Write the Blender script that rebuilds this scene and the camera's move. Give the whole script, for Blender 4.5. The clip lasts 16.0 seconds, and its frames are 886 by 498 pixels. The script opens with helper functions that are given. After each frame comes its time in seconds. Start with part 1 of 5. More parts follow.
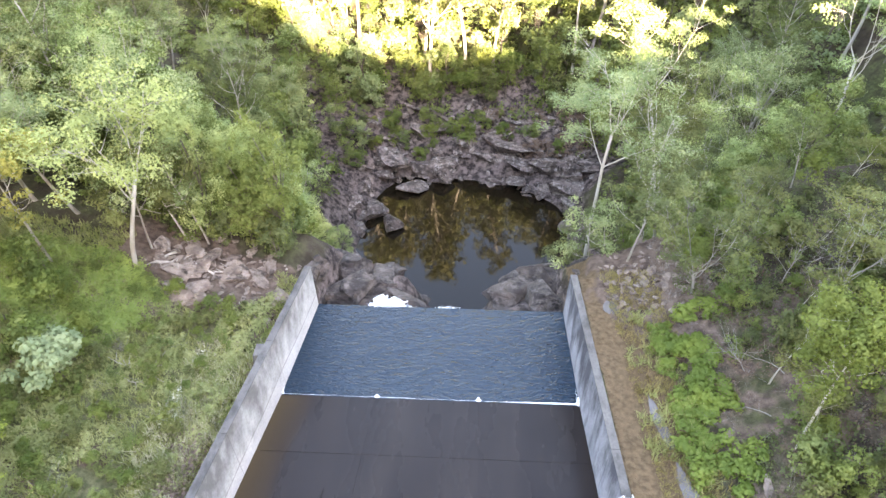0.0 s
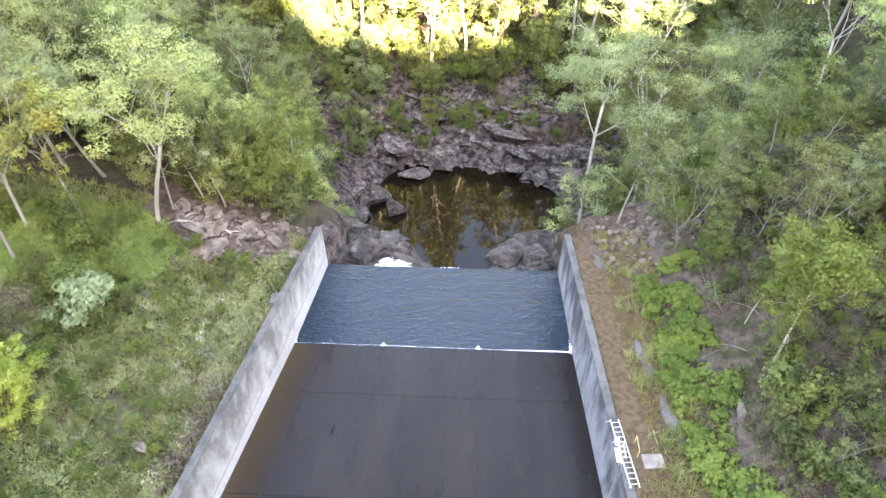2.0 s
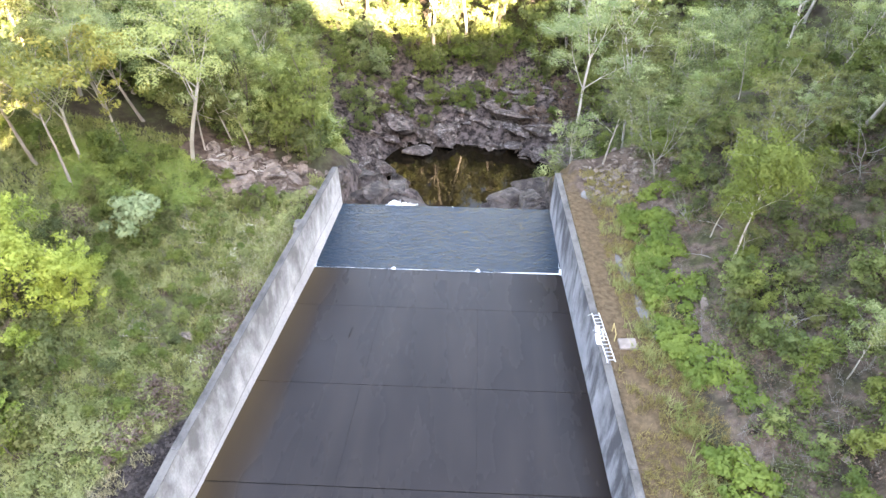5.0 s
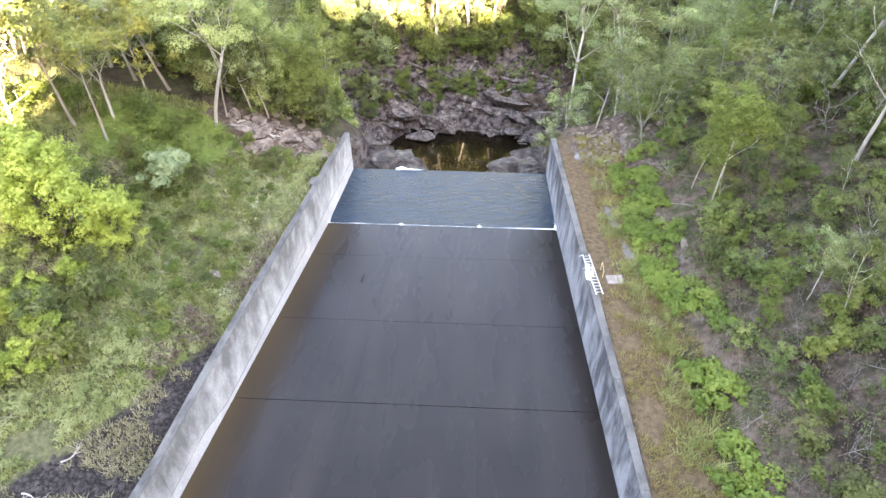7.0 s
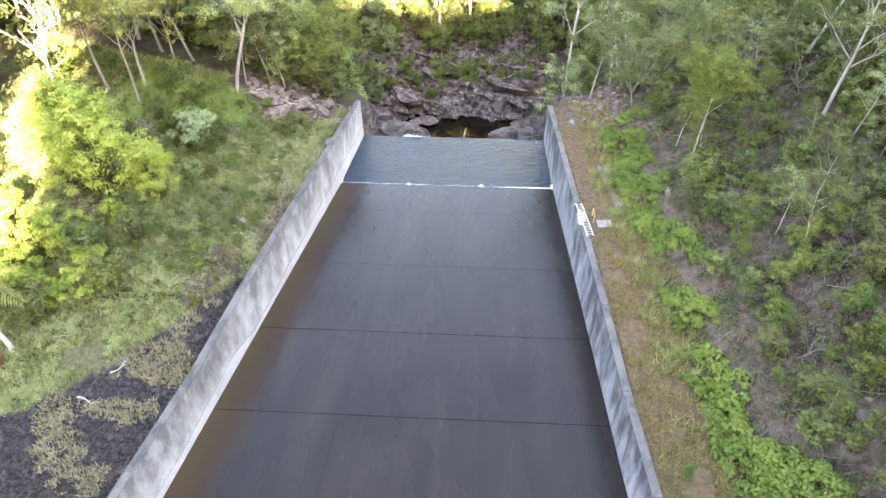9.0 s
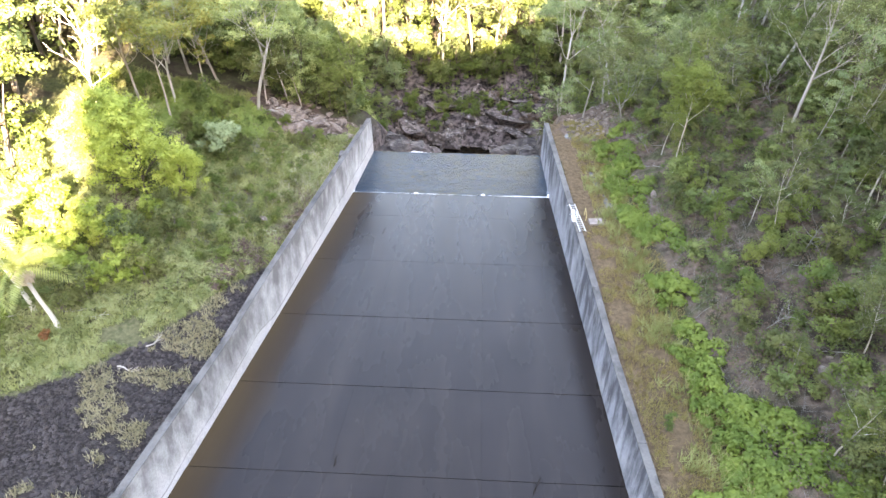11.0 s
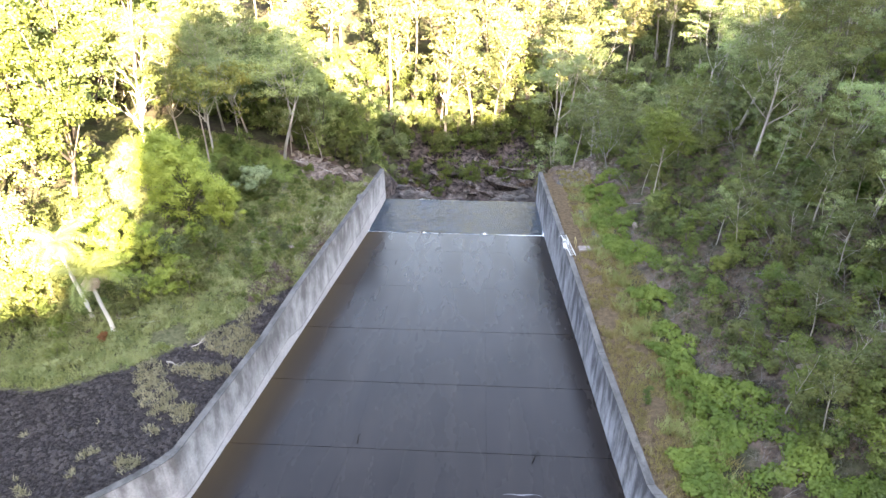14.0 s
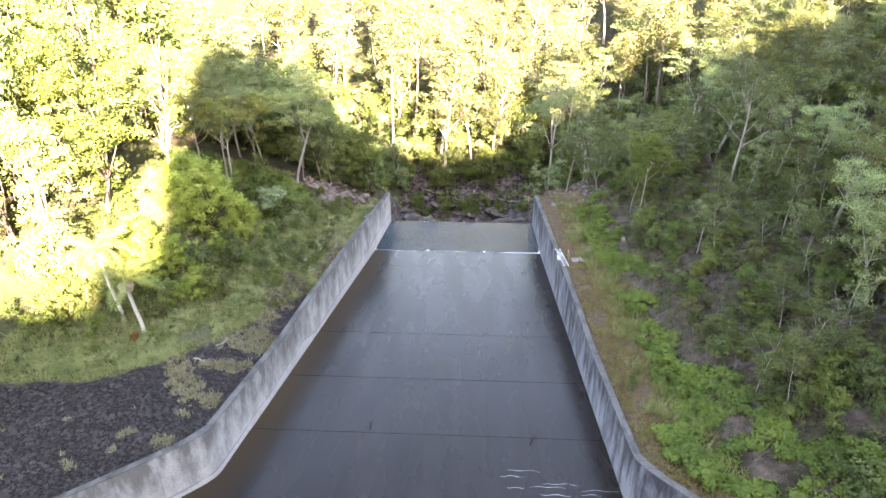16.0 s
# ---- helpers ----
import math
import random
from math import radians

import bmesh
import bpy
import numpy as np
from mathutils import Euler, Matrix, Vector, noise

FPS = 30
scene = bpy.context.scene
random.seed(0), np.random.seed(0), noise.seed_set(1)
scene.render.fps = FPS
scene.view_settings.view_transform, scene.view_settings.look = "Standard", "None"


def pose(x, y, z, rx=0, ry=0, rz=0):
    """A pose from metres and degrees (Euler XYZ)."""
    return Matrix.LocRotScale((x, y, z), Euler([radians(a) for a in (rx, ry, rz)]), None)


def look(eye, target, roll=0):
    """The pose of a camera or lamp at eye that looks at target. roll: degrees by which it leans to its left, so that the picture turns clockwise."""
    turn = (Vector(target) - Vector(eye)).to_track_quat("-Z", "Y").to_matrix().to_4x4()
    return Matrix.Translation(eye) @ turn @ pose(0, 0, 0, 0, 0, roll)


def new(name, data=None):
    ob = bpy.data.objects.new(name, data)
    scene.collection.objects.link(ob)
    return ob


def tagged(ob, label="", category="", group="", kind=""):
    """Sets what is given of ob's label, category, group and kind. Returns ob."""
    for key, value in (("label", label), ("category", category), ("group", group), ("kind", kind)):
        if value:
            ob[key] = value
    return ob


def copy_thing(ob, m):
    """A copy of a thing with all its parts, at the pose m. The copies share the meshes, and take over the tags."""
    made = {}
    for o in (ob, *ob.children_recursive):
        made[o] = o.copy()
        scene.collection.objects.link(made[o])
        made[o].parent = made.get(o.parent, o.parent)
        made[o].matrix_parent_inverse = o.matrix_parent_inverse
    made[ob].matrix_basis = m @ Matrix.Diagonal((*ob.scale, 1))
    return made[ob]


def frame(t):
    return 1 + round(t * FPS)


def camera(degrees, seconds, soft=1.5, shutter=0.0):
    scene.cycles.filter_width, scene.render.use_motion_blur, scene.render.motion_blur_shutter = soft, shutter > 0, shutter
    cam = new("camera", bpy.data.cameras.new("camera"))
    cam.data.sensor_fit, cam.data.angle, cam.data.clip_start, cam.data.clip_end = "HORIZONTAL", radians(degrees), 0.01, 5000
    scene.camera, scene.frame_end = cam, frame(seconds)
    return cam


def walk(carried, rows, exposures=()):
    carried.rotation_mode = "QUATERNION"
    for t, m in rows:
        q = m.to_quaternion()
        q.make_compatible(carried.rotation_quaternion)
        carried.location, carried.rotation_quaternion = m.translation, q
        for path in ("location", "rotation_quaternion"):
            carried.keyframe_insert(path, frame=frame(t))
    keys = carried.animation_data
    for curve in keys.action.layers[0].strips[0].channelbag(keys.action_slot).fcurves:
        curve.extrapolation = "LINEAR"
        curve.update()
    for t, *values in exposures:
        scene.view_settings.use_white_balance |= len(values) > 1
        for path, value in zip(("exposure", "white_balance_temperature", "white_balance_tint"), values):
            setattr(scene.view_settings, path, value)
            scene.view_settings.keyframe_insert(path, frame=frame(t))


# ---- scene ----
cam = camera(68.0, 16.0, 1.5)
METRES, EYE, TILT, LEAN, TURN = 47.0, 39.3, -43.5, 0.0, 2.6
EXPOSURE = 4.85
ROWS = [
    (0.0, 0.0, 0.0, 0.0, 0.0, 0.0, -0.0),
    (0.5, -0.0007, -0.0169, -0.0156, 0.01, 0.07, -0.03),
    (1.0, -0.0015, -0.035, -0.0326, 0.01, 0.11, -0.04),
    (1.5, -0.0023, -0.0539, -0.0507, 0.03, 0.15, -0.05),
    (2.0, -0.003, -0.0731, -0.0698, 0.03, 0.19, -0.06),
    (2.5, -0.0039, -0.0929, -0.0892, 0.01, 0.2, -0.05),
    (3.0, -0.0045, -0.1131, -0.1093, 0.0, 0.23, -0.05),
    (3.5, -0.0053, -0.1345, -0.1292, -0.0, 0.24, -0.04),
    (4.0, -0.0066, -0.1565, -0.1497, -0.01, 0.26, -0.04),
    (6.5, -0.0138, -0.2755, -0.2575, 0.1, 0.46, -0.11),
    (7.0, -0.0152, -0.3004, -0.2797, 0.11, 0.5, -0.11),
    (7.5, -0.0168, -0.3256, -0.3024, 0.14, 0.52, -0.12),
    (8.0, -0.0186, -0.3507, -0.3251, 0.17, 0.52, -0.15),
    (8.5, -0.0203, -0.3756, -0.3477, 0.19, 0.52, -0.18),
    (9.0, -0.0219, -0.4004, -0.3699, 0.21, 0.52, -0.21),
    (11.5, -0.0302, -0.5212, -0.4807, 0.33, 5.76, -0.31),
    (12.0, -0.0322, -0.5449, -0.5028, 0.34, 7.16, -0.31),
    (12.5, -0.0343, -0.5687, -0.5247, 0.31, 8.49, -0.29),
    (13.0, -0.0363, -0.5924, -0.5462, 0.3, 9.59, -0.27),
    (13.5, -0.0385, -0.6162, -0.568, 0.31, 10.53, -0.26),
    (14.0, -0.0409, -0.6398, -0.5902, 0.33, 11.42, -0.27),
    (14.5, -0.0432, -0.6635, -0.6123, 0.32, 12.33, -0.25),
    (15.0, -0.0458, -0.687, -0.634, 0.29, 13.23, -0.21),
    (15.5, -0.0484, -0.7107, -0.6556, 0.26, 14.14, -0.18),
    (16.0, -0.0511, -0.7339, -0.677, 0.2, 15.04, -0.12),
]
walk(cam, [(t, pose(0, 0, EYE, TILT, LEAN, TURN) @ pose(METRES * x, METRES * y, METRES * z, 90 + pitch, roll, yaw)) for t, x, y, z, yaw, pitch, roll in ROWS], exposures=[(t, EXPOSURE + e, k, 21) for t, e, k in ((0.0, 0.55, 8950), (4.0, 0.63, 8980), (8.0, 0.61, 8950), (9.2, 0.56, 8900), (12.5, 0.30, 8650), (16.0, -0.14, 8500))])

# ---- world, sun ----
SUN = Vector((0.339, -0.880, 0.48)).normalized()
world = bpy.data.worlds.new("world")
scene.world = world
world.use_nodes = True
_wn = world.node_tree.nodes
_sky = _wn.new("ShaderNodeTexSky")
_sky.sky_type = "NISHITA"
_sky.sun_disc = False
_sky.sun_elevation = math.asin(SUN.z)
_sky.sun_rotation = math.atan2(SUN.x, SUN.y)
_sky.air_density, _sky.dust_density = 1.0, 0.6
world.node_tree.links.new(_sky.outputs[0], _wn["Background"].inputs[0])
_wn["Background"].inputs[1].default_value = 0.07
sun = new("sun", bpy.data.lights.new("sun", "SUN"))
sun.data.energy, sun.data.angle, sun.data.color = 4.2, radians(0.6), (1.0, 0.94, 0.84)
sun.matrix_world = look(SUN * 300, (0, 0, 0))


# ---- materials ----
class Nodes:
    """A short way to write a node material."""

    def __init__(self, name, rough=0.8, metal=0.0, spec=0.3):
        self.m = bpy.data.materials.new(name)
        self.m.use_nodes = True
        self.t = self.m.node_tree
        self.b = self.t.nodes["Principled BSDF"]
        self.b.inputs["Roughness"].default_value = rough
        self.b.inputs["Metallic"].default_value = metal
        self.b.inputs["Specular IOR Level"].default_value = spec
        self.geo = self.t.nodes.new("ShaderNodeNewGeometry")
        self.pos = self.geo.outputs["Position"]

    def put(self, kind, ins=None, **props):
        n = self.t.nodes.new(kind)
        for k, v in props.items():
            if k == "op":
                n.operation = v
            elif k == "blend":
                n.blend_type = v
            elif k == "dt":
                n.data_type = v
            elif k == "feature":
                n.feature = v
        for k, v in (ins or {}).items():
            if hasattr(v, "is_linked"):
                self.t.links.new(v, n.inputs[k])
            else:
                n.inputs[k].default_value = v
        return n

    def noise(self, scale, detail=4, vec=None, stretch=None, rough=0.55):
        v = vec or self.pos
        if stretch:
            v = self.put("ShaderNodeMapping", {"Vector": v, "Scale": stretch}).outputs[0]
        return self.put("ShaderNodeTexNoise", {"Vector": v, "Scale": scale, "Detail": detail, "Roughness": rough}).outputs[0]

    def ramp(self, fac, stops):
        n = self.put("ShaderNodeValToRGB", {"Fac": fac})
        e = n.color_ramp.elements
        while len(e) < len(stops):
            e.new(0.5)
        for el, (p, c) in zip(e, stops):
            el.position = p
            el.color = (c, c, c, 1) if isinstance(c, (int, float)) else (*c, 1)
        return n.outputs[0]

    def mix(self, fac, a, b, blend="MIX"):
        n = self.put("ShaderNodeMix", dt="RGBA")
        n.blend_type = blend
        for sock, v in ((n.inputs[0], fac), (n.inputs[6], a), (n.inputs[7], b)):
            if hasattr(v, "is_linked"):
                self.t.links.new(v, sock)
            else:
                sock.default_value = v if isinstance(v, (int, float)) else (*v, 1)
        return n.outputs[2]

    def math(self, op, a, b=0.0):
        n = self.put("ShaderNodeMath", op=op)
        for sock, v in ((n.inputs[0], a), (n.inputs[1], b)):
            if hasattr(v, "is_linked"):
                self.t.links.new(v, sock)
            else:
                sock.default_value = v
        return n.outputs[0]

    def attr(self, name):
        n = self.t.nodes.new("ShaderNodeAttribute")
        n.attribute_name = name
        return n.outputs["Fac"]

    def obj_random(self):
        return self.t.nodes.new("ShaderNodeObjectInfo").outputs["Random"]

    def color(self, sock):
        if hasattr(sock, "is_linked"):
            self.t.links.new(sock, self.b.inputs["Base Color"])
        else:
            self.b.inputs["Base Color"].default_value = (*sock, 1)
        return self

    def rough(self, sock):
        self.t.links.new(sock, self.b.inputs["Roughness"])
        return self

    def bump(self, height, strength=0.4, dist=0.05):
        n = self.put("ShaderNodeBump", {"Height": height, "Strength": strength, "Distance": dist})
        self.t.links.new(n.outputs[0], self.b.inputs["Normal"])
        return self


def weathered(c, by=0.68):
    """A clean colour, dulled by damp, age and dirt."""
    return tuple(v * by for v in c)


def concrete_wall(name, light, dark, stain, hanging=0.0, run=(1.0, 0.9, 0.16), lift=False):
    n = Nodes(name, 0.85)
    light, dark, stain = weathered(light), weathered(dark), weathered(stain)
    big = n.noise(0.35, 5)
    streak = n.noise(1.0, 6, stretch=run, rough=0.62)
    base = n.mix(n.ramp(big, [(0.35, 0.0), (0.68, 1.0)]), light, dark)
    if hanging:  # dark growth that runs down from the top edge in uneven tongues
        streak = n.math("ADD", streak, n.math("MULTIPLY", n.math("SUBTRACT", n.attr("drop"), 0.60), hanging))
    if lift:
        streak = n.math("ADD", streak, n.math("MULTIPLY", n.ramp(n.attr("drop"), [(0.545, 0.0), (0.575, 1.0)]), 0.13))
    base = n.mix(n.ramp(streak, [(0.53, 0.0), (0.88, 0.85)] if lift else [(0.45, 0.0), (0.62, 0.95)]), base, stain)
    if lift:  # the line between two pours, and rust that weeps below it
        band = n.math("ADD", n.attr("drop"), n.math("MULTIPLY", n.math("SUBTRACT", n.noise(0.8, 4), 0.5), 0.02))
        base = n.mix(n.math("MULTIPLY", n.ramp(band, [(0.535, 0.0), (0.545, 1.0), (0.555, 1.0), (0.565, 0.0)]), 0.55), base, stain)
    pale = n.noise(0.9, 4, stretch=(1.0, 0.7, 0.35))
    base = n.mix(n.math("MULTIPLY", n.ramp(pale, [(0.52, 0.0), (0.68, 1.0)]), 0.45), base, tuple(min(0.8, c * 1.15) for c in light))
    grit = n.noise(7.0, 5)
    base = n.mix(n.math("MULTIPLY", n.ramp(grit, [(0.35, 1.0), (0.6, 0.0)]), 0.2), base, tuple(c * 0.5 for c in stain))
    return n.color(base).bump(n.noise(11.0, 4), 0.35, 0.03).m


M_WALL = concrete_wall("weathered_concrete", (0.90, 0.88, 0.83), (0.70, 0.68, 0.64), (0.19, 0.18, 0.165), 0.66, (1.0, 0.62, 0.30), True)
# the darker blue-grey base holds the right wall's shade; its streaks are stains
M_WALL_SHADED_STREAKED = concrete_wall("shaded_streaked_concrete", (0.43, 0.44, 0.48), (0.25, 0.258, 0.285), (0.075, 0.077, 0.09), 0.30)
M_COPING = concrete_wall("lichened_concrete", (0.20, 0.19, 0.175), (0.135, 0.128, 0.12), (0.075, 0.072, 0.068), run=(1.0, 0.5, 1.0))


def wet_floor():
    n = Nodes("wet_concrete", 0.2, spec=0.19)
    big = n.noise(0.16, 4)
    streak = n.noise(0.6, 5, stretch=(1.0, 0.12, 1.0))
    c = n.mix(n.ramp(big, [(0.3, 0.0), (0.7, 1.0)]), (0.013, 0.0098, 0.0088), (0.020, 0.0155, 0.014))
    c = n.mix(n.math("MULTIPLY", n.ramp(streak, [(0.45, 0.0), (0.7, 1.0)]), 0.5), c, (0.032, 0.025, 0.021))
    c = n.mix(n.math("MULTIPLY", n.obj_random(), 0.2), c, (0.017, 0.014, 0.014))
    edge = n.math("ADD", n.attr("edge"), n.math("MULTIPLY", n.math("SUBTRACT", n.noise(0.45, 5, stretch=(1.0, 0.25, 1.0)), 0.5), 0.30))
    slime = n.ramp(edge, [(0.64, 0.0), (1.0, 1.0)])  # brown slime that grows along the walls
    c = n.mix(slime, c, (0.052, 0.035, 0.018))
    wet = n.ramp(n.noise(0.5, 4, stretch=(1.0, 0.3, 1.0)), [(0.3, 0.22), (0.75, 0.34)])
    n.rough(n.mix(slime, wet, (0.5, 0.5, 0.5)))
    n.color(c).bump(n.noise(2.2, 4, stretch=(1.0, 0.45, 1.0)), 0.035, 0.03)
    return n.m


M_FLOOR = wet_floor()
M_JOINT = Nodes("joint_mud", 0.8, spec=0.1).color((0.02, 0.017, 0.015)).m


def water(name, colour, wave, strength, rough=0.03):
    n = Nodes(name, rough, spec=0.5)
    n.b.inputs["IOR"].default_value = 1.33
    h = wave(n)
    n.color(colour)
    n.bump(h, strength, 0.25)
    return n.m


def curls(n):
    """Fine ripples that curl round one another."""
    v = n.put("ShaderNodeMapping", {"Vector": n.pos, "Scale": (0.5, 1.15, 1.0)}).outputs[0]
    a = n.put("ShaderNodeTexNoise", {"Vector": v, "Scale": 1.9, "Detail": 2.0, "Roughness": 0.5, "Distortion": 1.6}).outputs[0]
    b = n.put("ShaderNodeTexNoise", {"Vector": v, "Scale": 5.5, "Detail": 2.0, "Roughness": 0.5, "Distortion": 0.8}).outputs[0]
    return n.math("ADD", a, n.math("MULTIPLY", b, 0.55))


# part of the sky's blue reflection is put into the basin's base colour
M_BASIN = water("rippled_water", (0.009, 0.022, 0.036), curls, 0.65, 0.04)
M_POOL = water("still_brown_water", (0.010, 0.007, 0.004), lambda n: n.noise(0.9, 3), 0.015, 0.03)
M_FOAM = Nodes("white_water_foam", 0.6).color((0.85, 0.87, 0.88)).m


def rock_mat(name, a, b, lichen, amount):
    n = Nodes(name, 0.85)
    a, b, lichen = weathered(a), weathered(b), weathered(lichen)
    rnd = n.obj_random()
    c = n.mix(n.ramp(n.noise(0.7, 7, rough=0.62), [(0.40, 0.0), (0.58, 1.0)]), a, b)
    c = n.mix(n.math("MULTIPLY", rnd, 0.45), c, tuple(v * 0.55 for v in a))
    c = n.mix(n.math("MULTIPLY", n.ramp(n.noise(1.3, 8, rough=0.7), [(0.52, 0.0), (0.63, 1.0)]), amount), c, lichen)
    # crack darkness is put into the colour, over the hollows the bump cuts
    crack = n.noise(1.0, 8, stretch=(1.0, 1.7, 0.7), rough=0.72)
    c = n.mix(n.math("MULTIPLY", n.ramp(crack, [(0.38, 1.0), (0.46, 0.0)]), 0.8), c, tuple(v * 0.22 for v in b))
    return n.color(c).bump(n.math("ADD", crack, n.math("MULTIPLY", n.noise(4.0, 7, rough=0.7), 0.4)), 1.0, 0.22).m


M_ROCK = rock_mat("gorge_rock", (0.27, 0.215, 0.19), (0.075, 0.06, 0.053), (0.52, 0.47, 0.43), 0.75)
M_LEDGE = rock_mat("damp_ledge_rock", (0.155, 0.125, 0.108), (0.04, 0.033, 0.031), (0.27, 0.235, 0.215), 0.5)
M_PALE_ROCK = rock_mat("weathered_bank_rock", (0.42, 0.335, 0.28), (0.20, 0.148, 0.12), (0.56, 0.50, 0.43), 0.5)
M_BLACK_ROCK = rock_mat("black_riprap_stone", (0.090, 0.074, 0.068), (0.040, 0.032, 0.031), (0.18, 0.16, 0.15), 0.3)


def ground_mat():
    n = Nodes("forest_ground", 0.95, spec=0.1)
    fine, mid, big = n.noise(3.0, 6), n.noise(0.7, 5), n.noise(0.13, 4)
    litter = n.mix(n.ramp(mid, [(0.35, 0.0), (0.65, 1.0)]), (0.065, 0.052, 0.038), (0.14, 0.11, 0.085))
    green = n.mix(n.ramp(fine, [(0.35, 0.0), (0.65, 1.0)]), (0.06, 0.08, 0.03), (0.14, 0.16, 0.06))
    c = n.mix(n.ramp(n.math("ADD", n.math("MULTIPLY", big, 0.6), n.math("MULTIPLY", mid, 0.4)), [(0.42, 0.0), (0.58, 0.8)]), litter, green)
    dry = n.mix(n.ramp(fine, [(0.35, 0.0), (0.65, 1.0)]), (0.135, 0.092, 0.053), (0.24, 0.168, 0.10))
    edge = n.math("MULTIPLY", n.math("SUBTRACT", mid, 0.5), 1.1)
    for mask, col in (("grass", n.mix(n.ramp(fine, [(0.35, 0.0), (0.65, 1.0)]), (0.11, 0.12, 0.055), (0.23, 0.22, 0.12))),
                      ("dry", dry),
                      ("soil", n.mix(n.ramp(n.noise(1.6, 6), [(0.35, 0.0), (0.65, 1.0)]), (0.11, 0.078, 0.062), (0.27, 0.20, 0.16))),
                      ("rock", n.mix(n.ramp(n.noise(0.9, 8, rough=0.68), [(0.42, 0.0), (0.60, 1.0)]), (0.045, 0.036, 0.034), (0.27, 0.215, 0.195))),
                      ("black", n.mix(n.ramp(n.noise(5.0, 5), [(0.4, 0.0), (0.68, 1.0)]), (0.028, 0.023, 0.022), (0.09, 0.076, 0.072)))):
        f = n.ramp(n.math("ADD", n.attr(mask), edge), [(0.4, 0.0), (0.6, 1.0)])
        c = n.mix(f, c, col)
    return n.color(n.mix(1.0, c, weathered((1, 1, 1), 0.6), "MULTIPLY")).bump(n.math("ADD", n.noise(2.4, 7), n.noise(9.0, 4)), 0.8, 0.2).m


M_GROUND = ground_mat()


# ---- the lie of the land ----
def lattice(ix, iy, seed):
    v = np.sin(ix * 127.1 + iy * 311.7 + seed * 74.7) * 43758.5453
    return v - np.floor(v)


def wave2(x, y, seed=0):
    """Smooth noise of two coordinates, about -1 to 1."""
    ix, iy = np.floor(x), np.floor(y)
    fx, fy = x - ix, y - iy
    fx, fy = fx * fx * (3 - 2 * fx), fy * fy * (3 - 2 * fy)
    a, b = lattice(ix, iy, seed), lattice(ix + 1, iy, seed)
    c, d = lattice(ix, iy + 1, seed), lattice(ix + 1, iy + 1, seed)
    return 2 * ((a + (b - a) * fx) * (1 - fy) + (c + (d - c) * fx) * fy) - 1


def fbm(x, y, scale, octaves=4, seed=0):
    total, amp = 0.0, 1.0
    for k in range(octaves):
        total = total + amp * wave2(x / scale, y / scale, seed + k)
        scale, amp = scale * 0.5, amp * 0.5
    return total


def step(a, b, v):
    u = np.clip((v - a) / (b - a), 0, 1)
    return u * u * (3 - 2 * u)


LIP, TOE = 34.5, 26.0          # the sill and the foot of the chute
KINK_L, KINK_R = -14.1, -15.4  # where the walls turn outwards
POOL_Z, BASIN_Z = -37.6, 0.0


def wall_left_x(y):
    """The inner face of the left wall."""
    return -11.5 - 0.126 * (34.6 - np.clip(y, KINK_L, 60)) - 1.10 * (np.sqrt(np.clip(KINK_L - y, 0, 14) ** 2 + 1.96) - 1.4)


def wall_right_x(y):
    return 7.9 + 0.049 * (34.6 - np.clip(y, KINK_R, 60)) + 1.0 * (np.sqrt(np.clip(KINK_R - y, 0, 14) ** 2 + 1.96) - 1.4)


def wall_top(y):
    return 4.3 + 0.078 * (34.3 - np.clip(y, -45, 45)) - 0.5 * np.exp(-((y + 3.0) / 7.0) ** 2)


def chute_z(y):
    """The chute's bed, which falls gently to the stilling basin."""
    return (26 - np.clip(y, -60, 60)) * 0.095


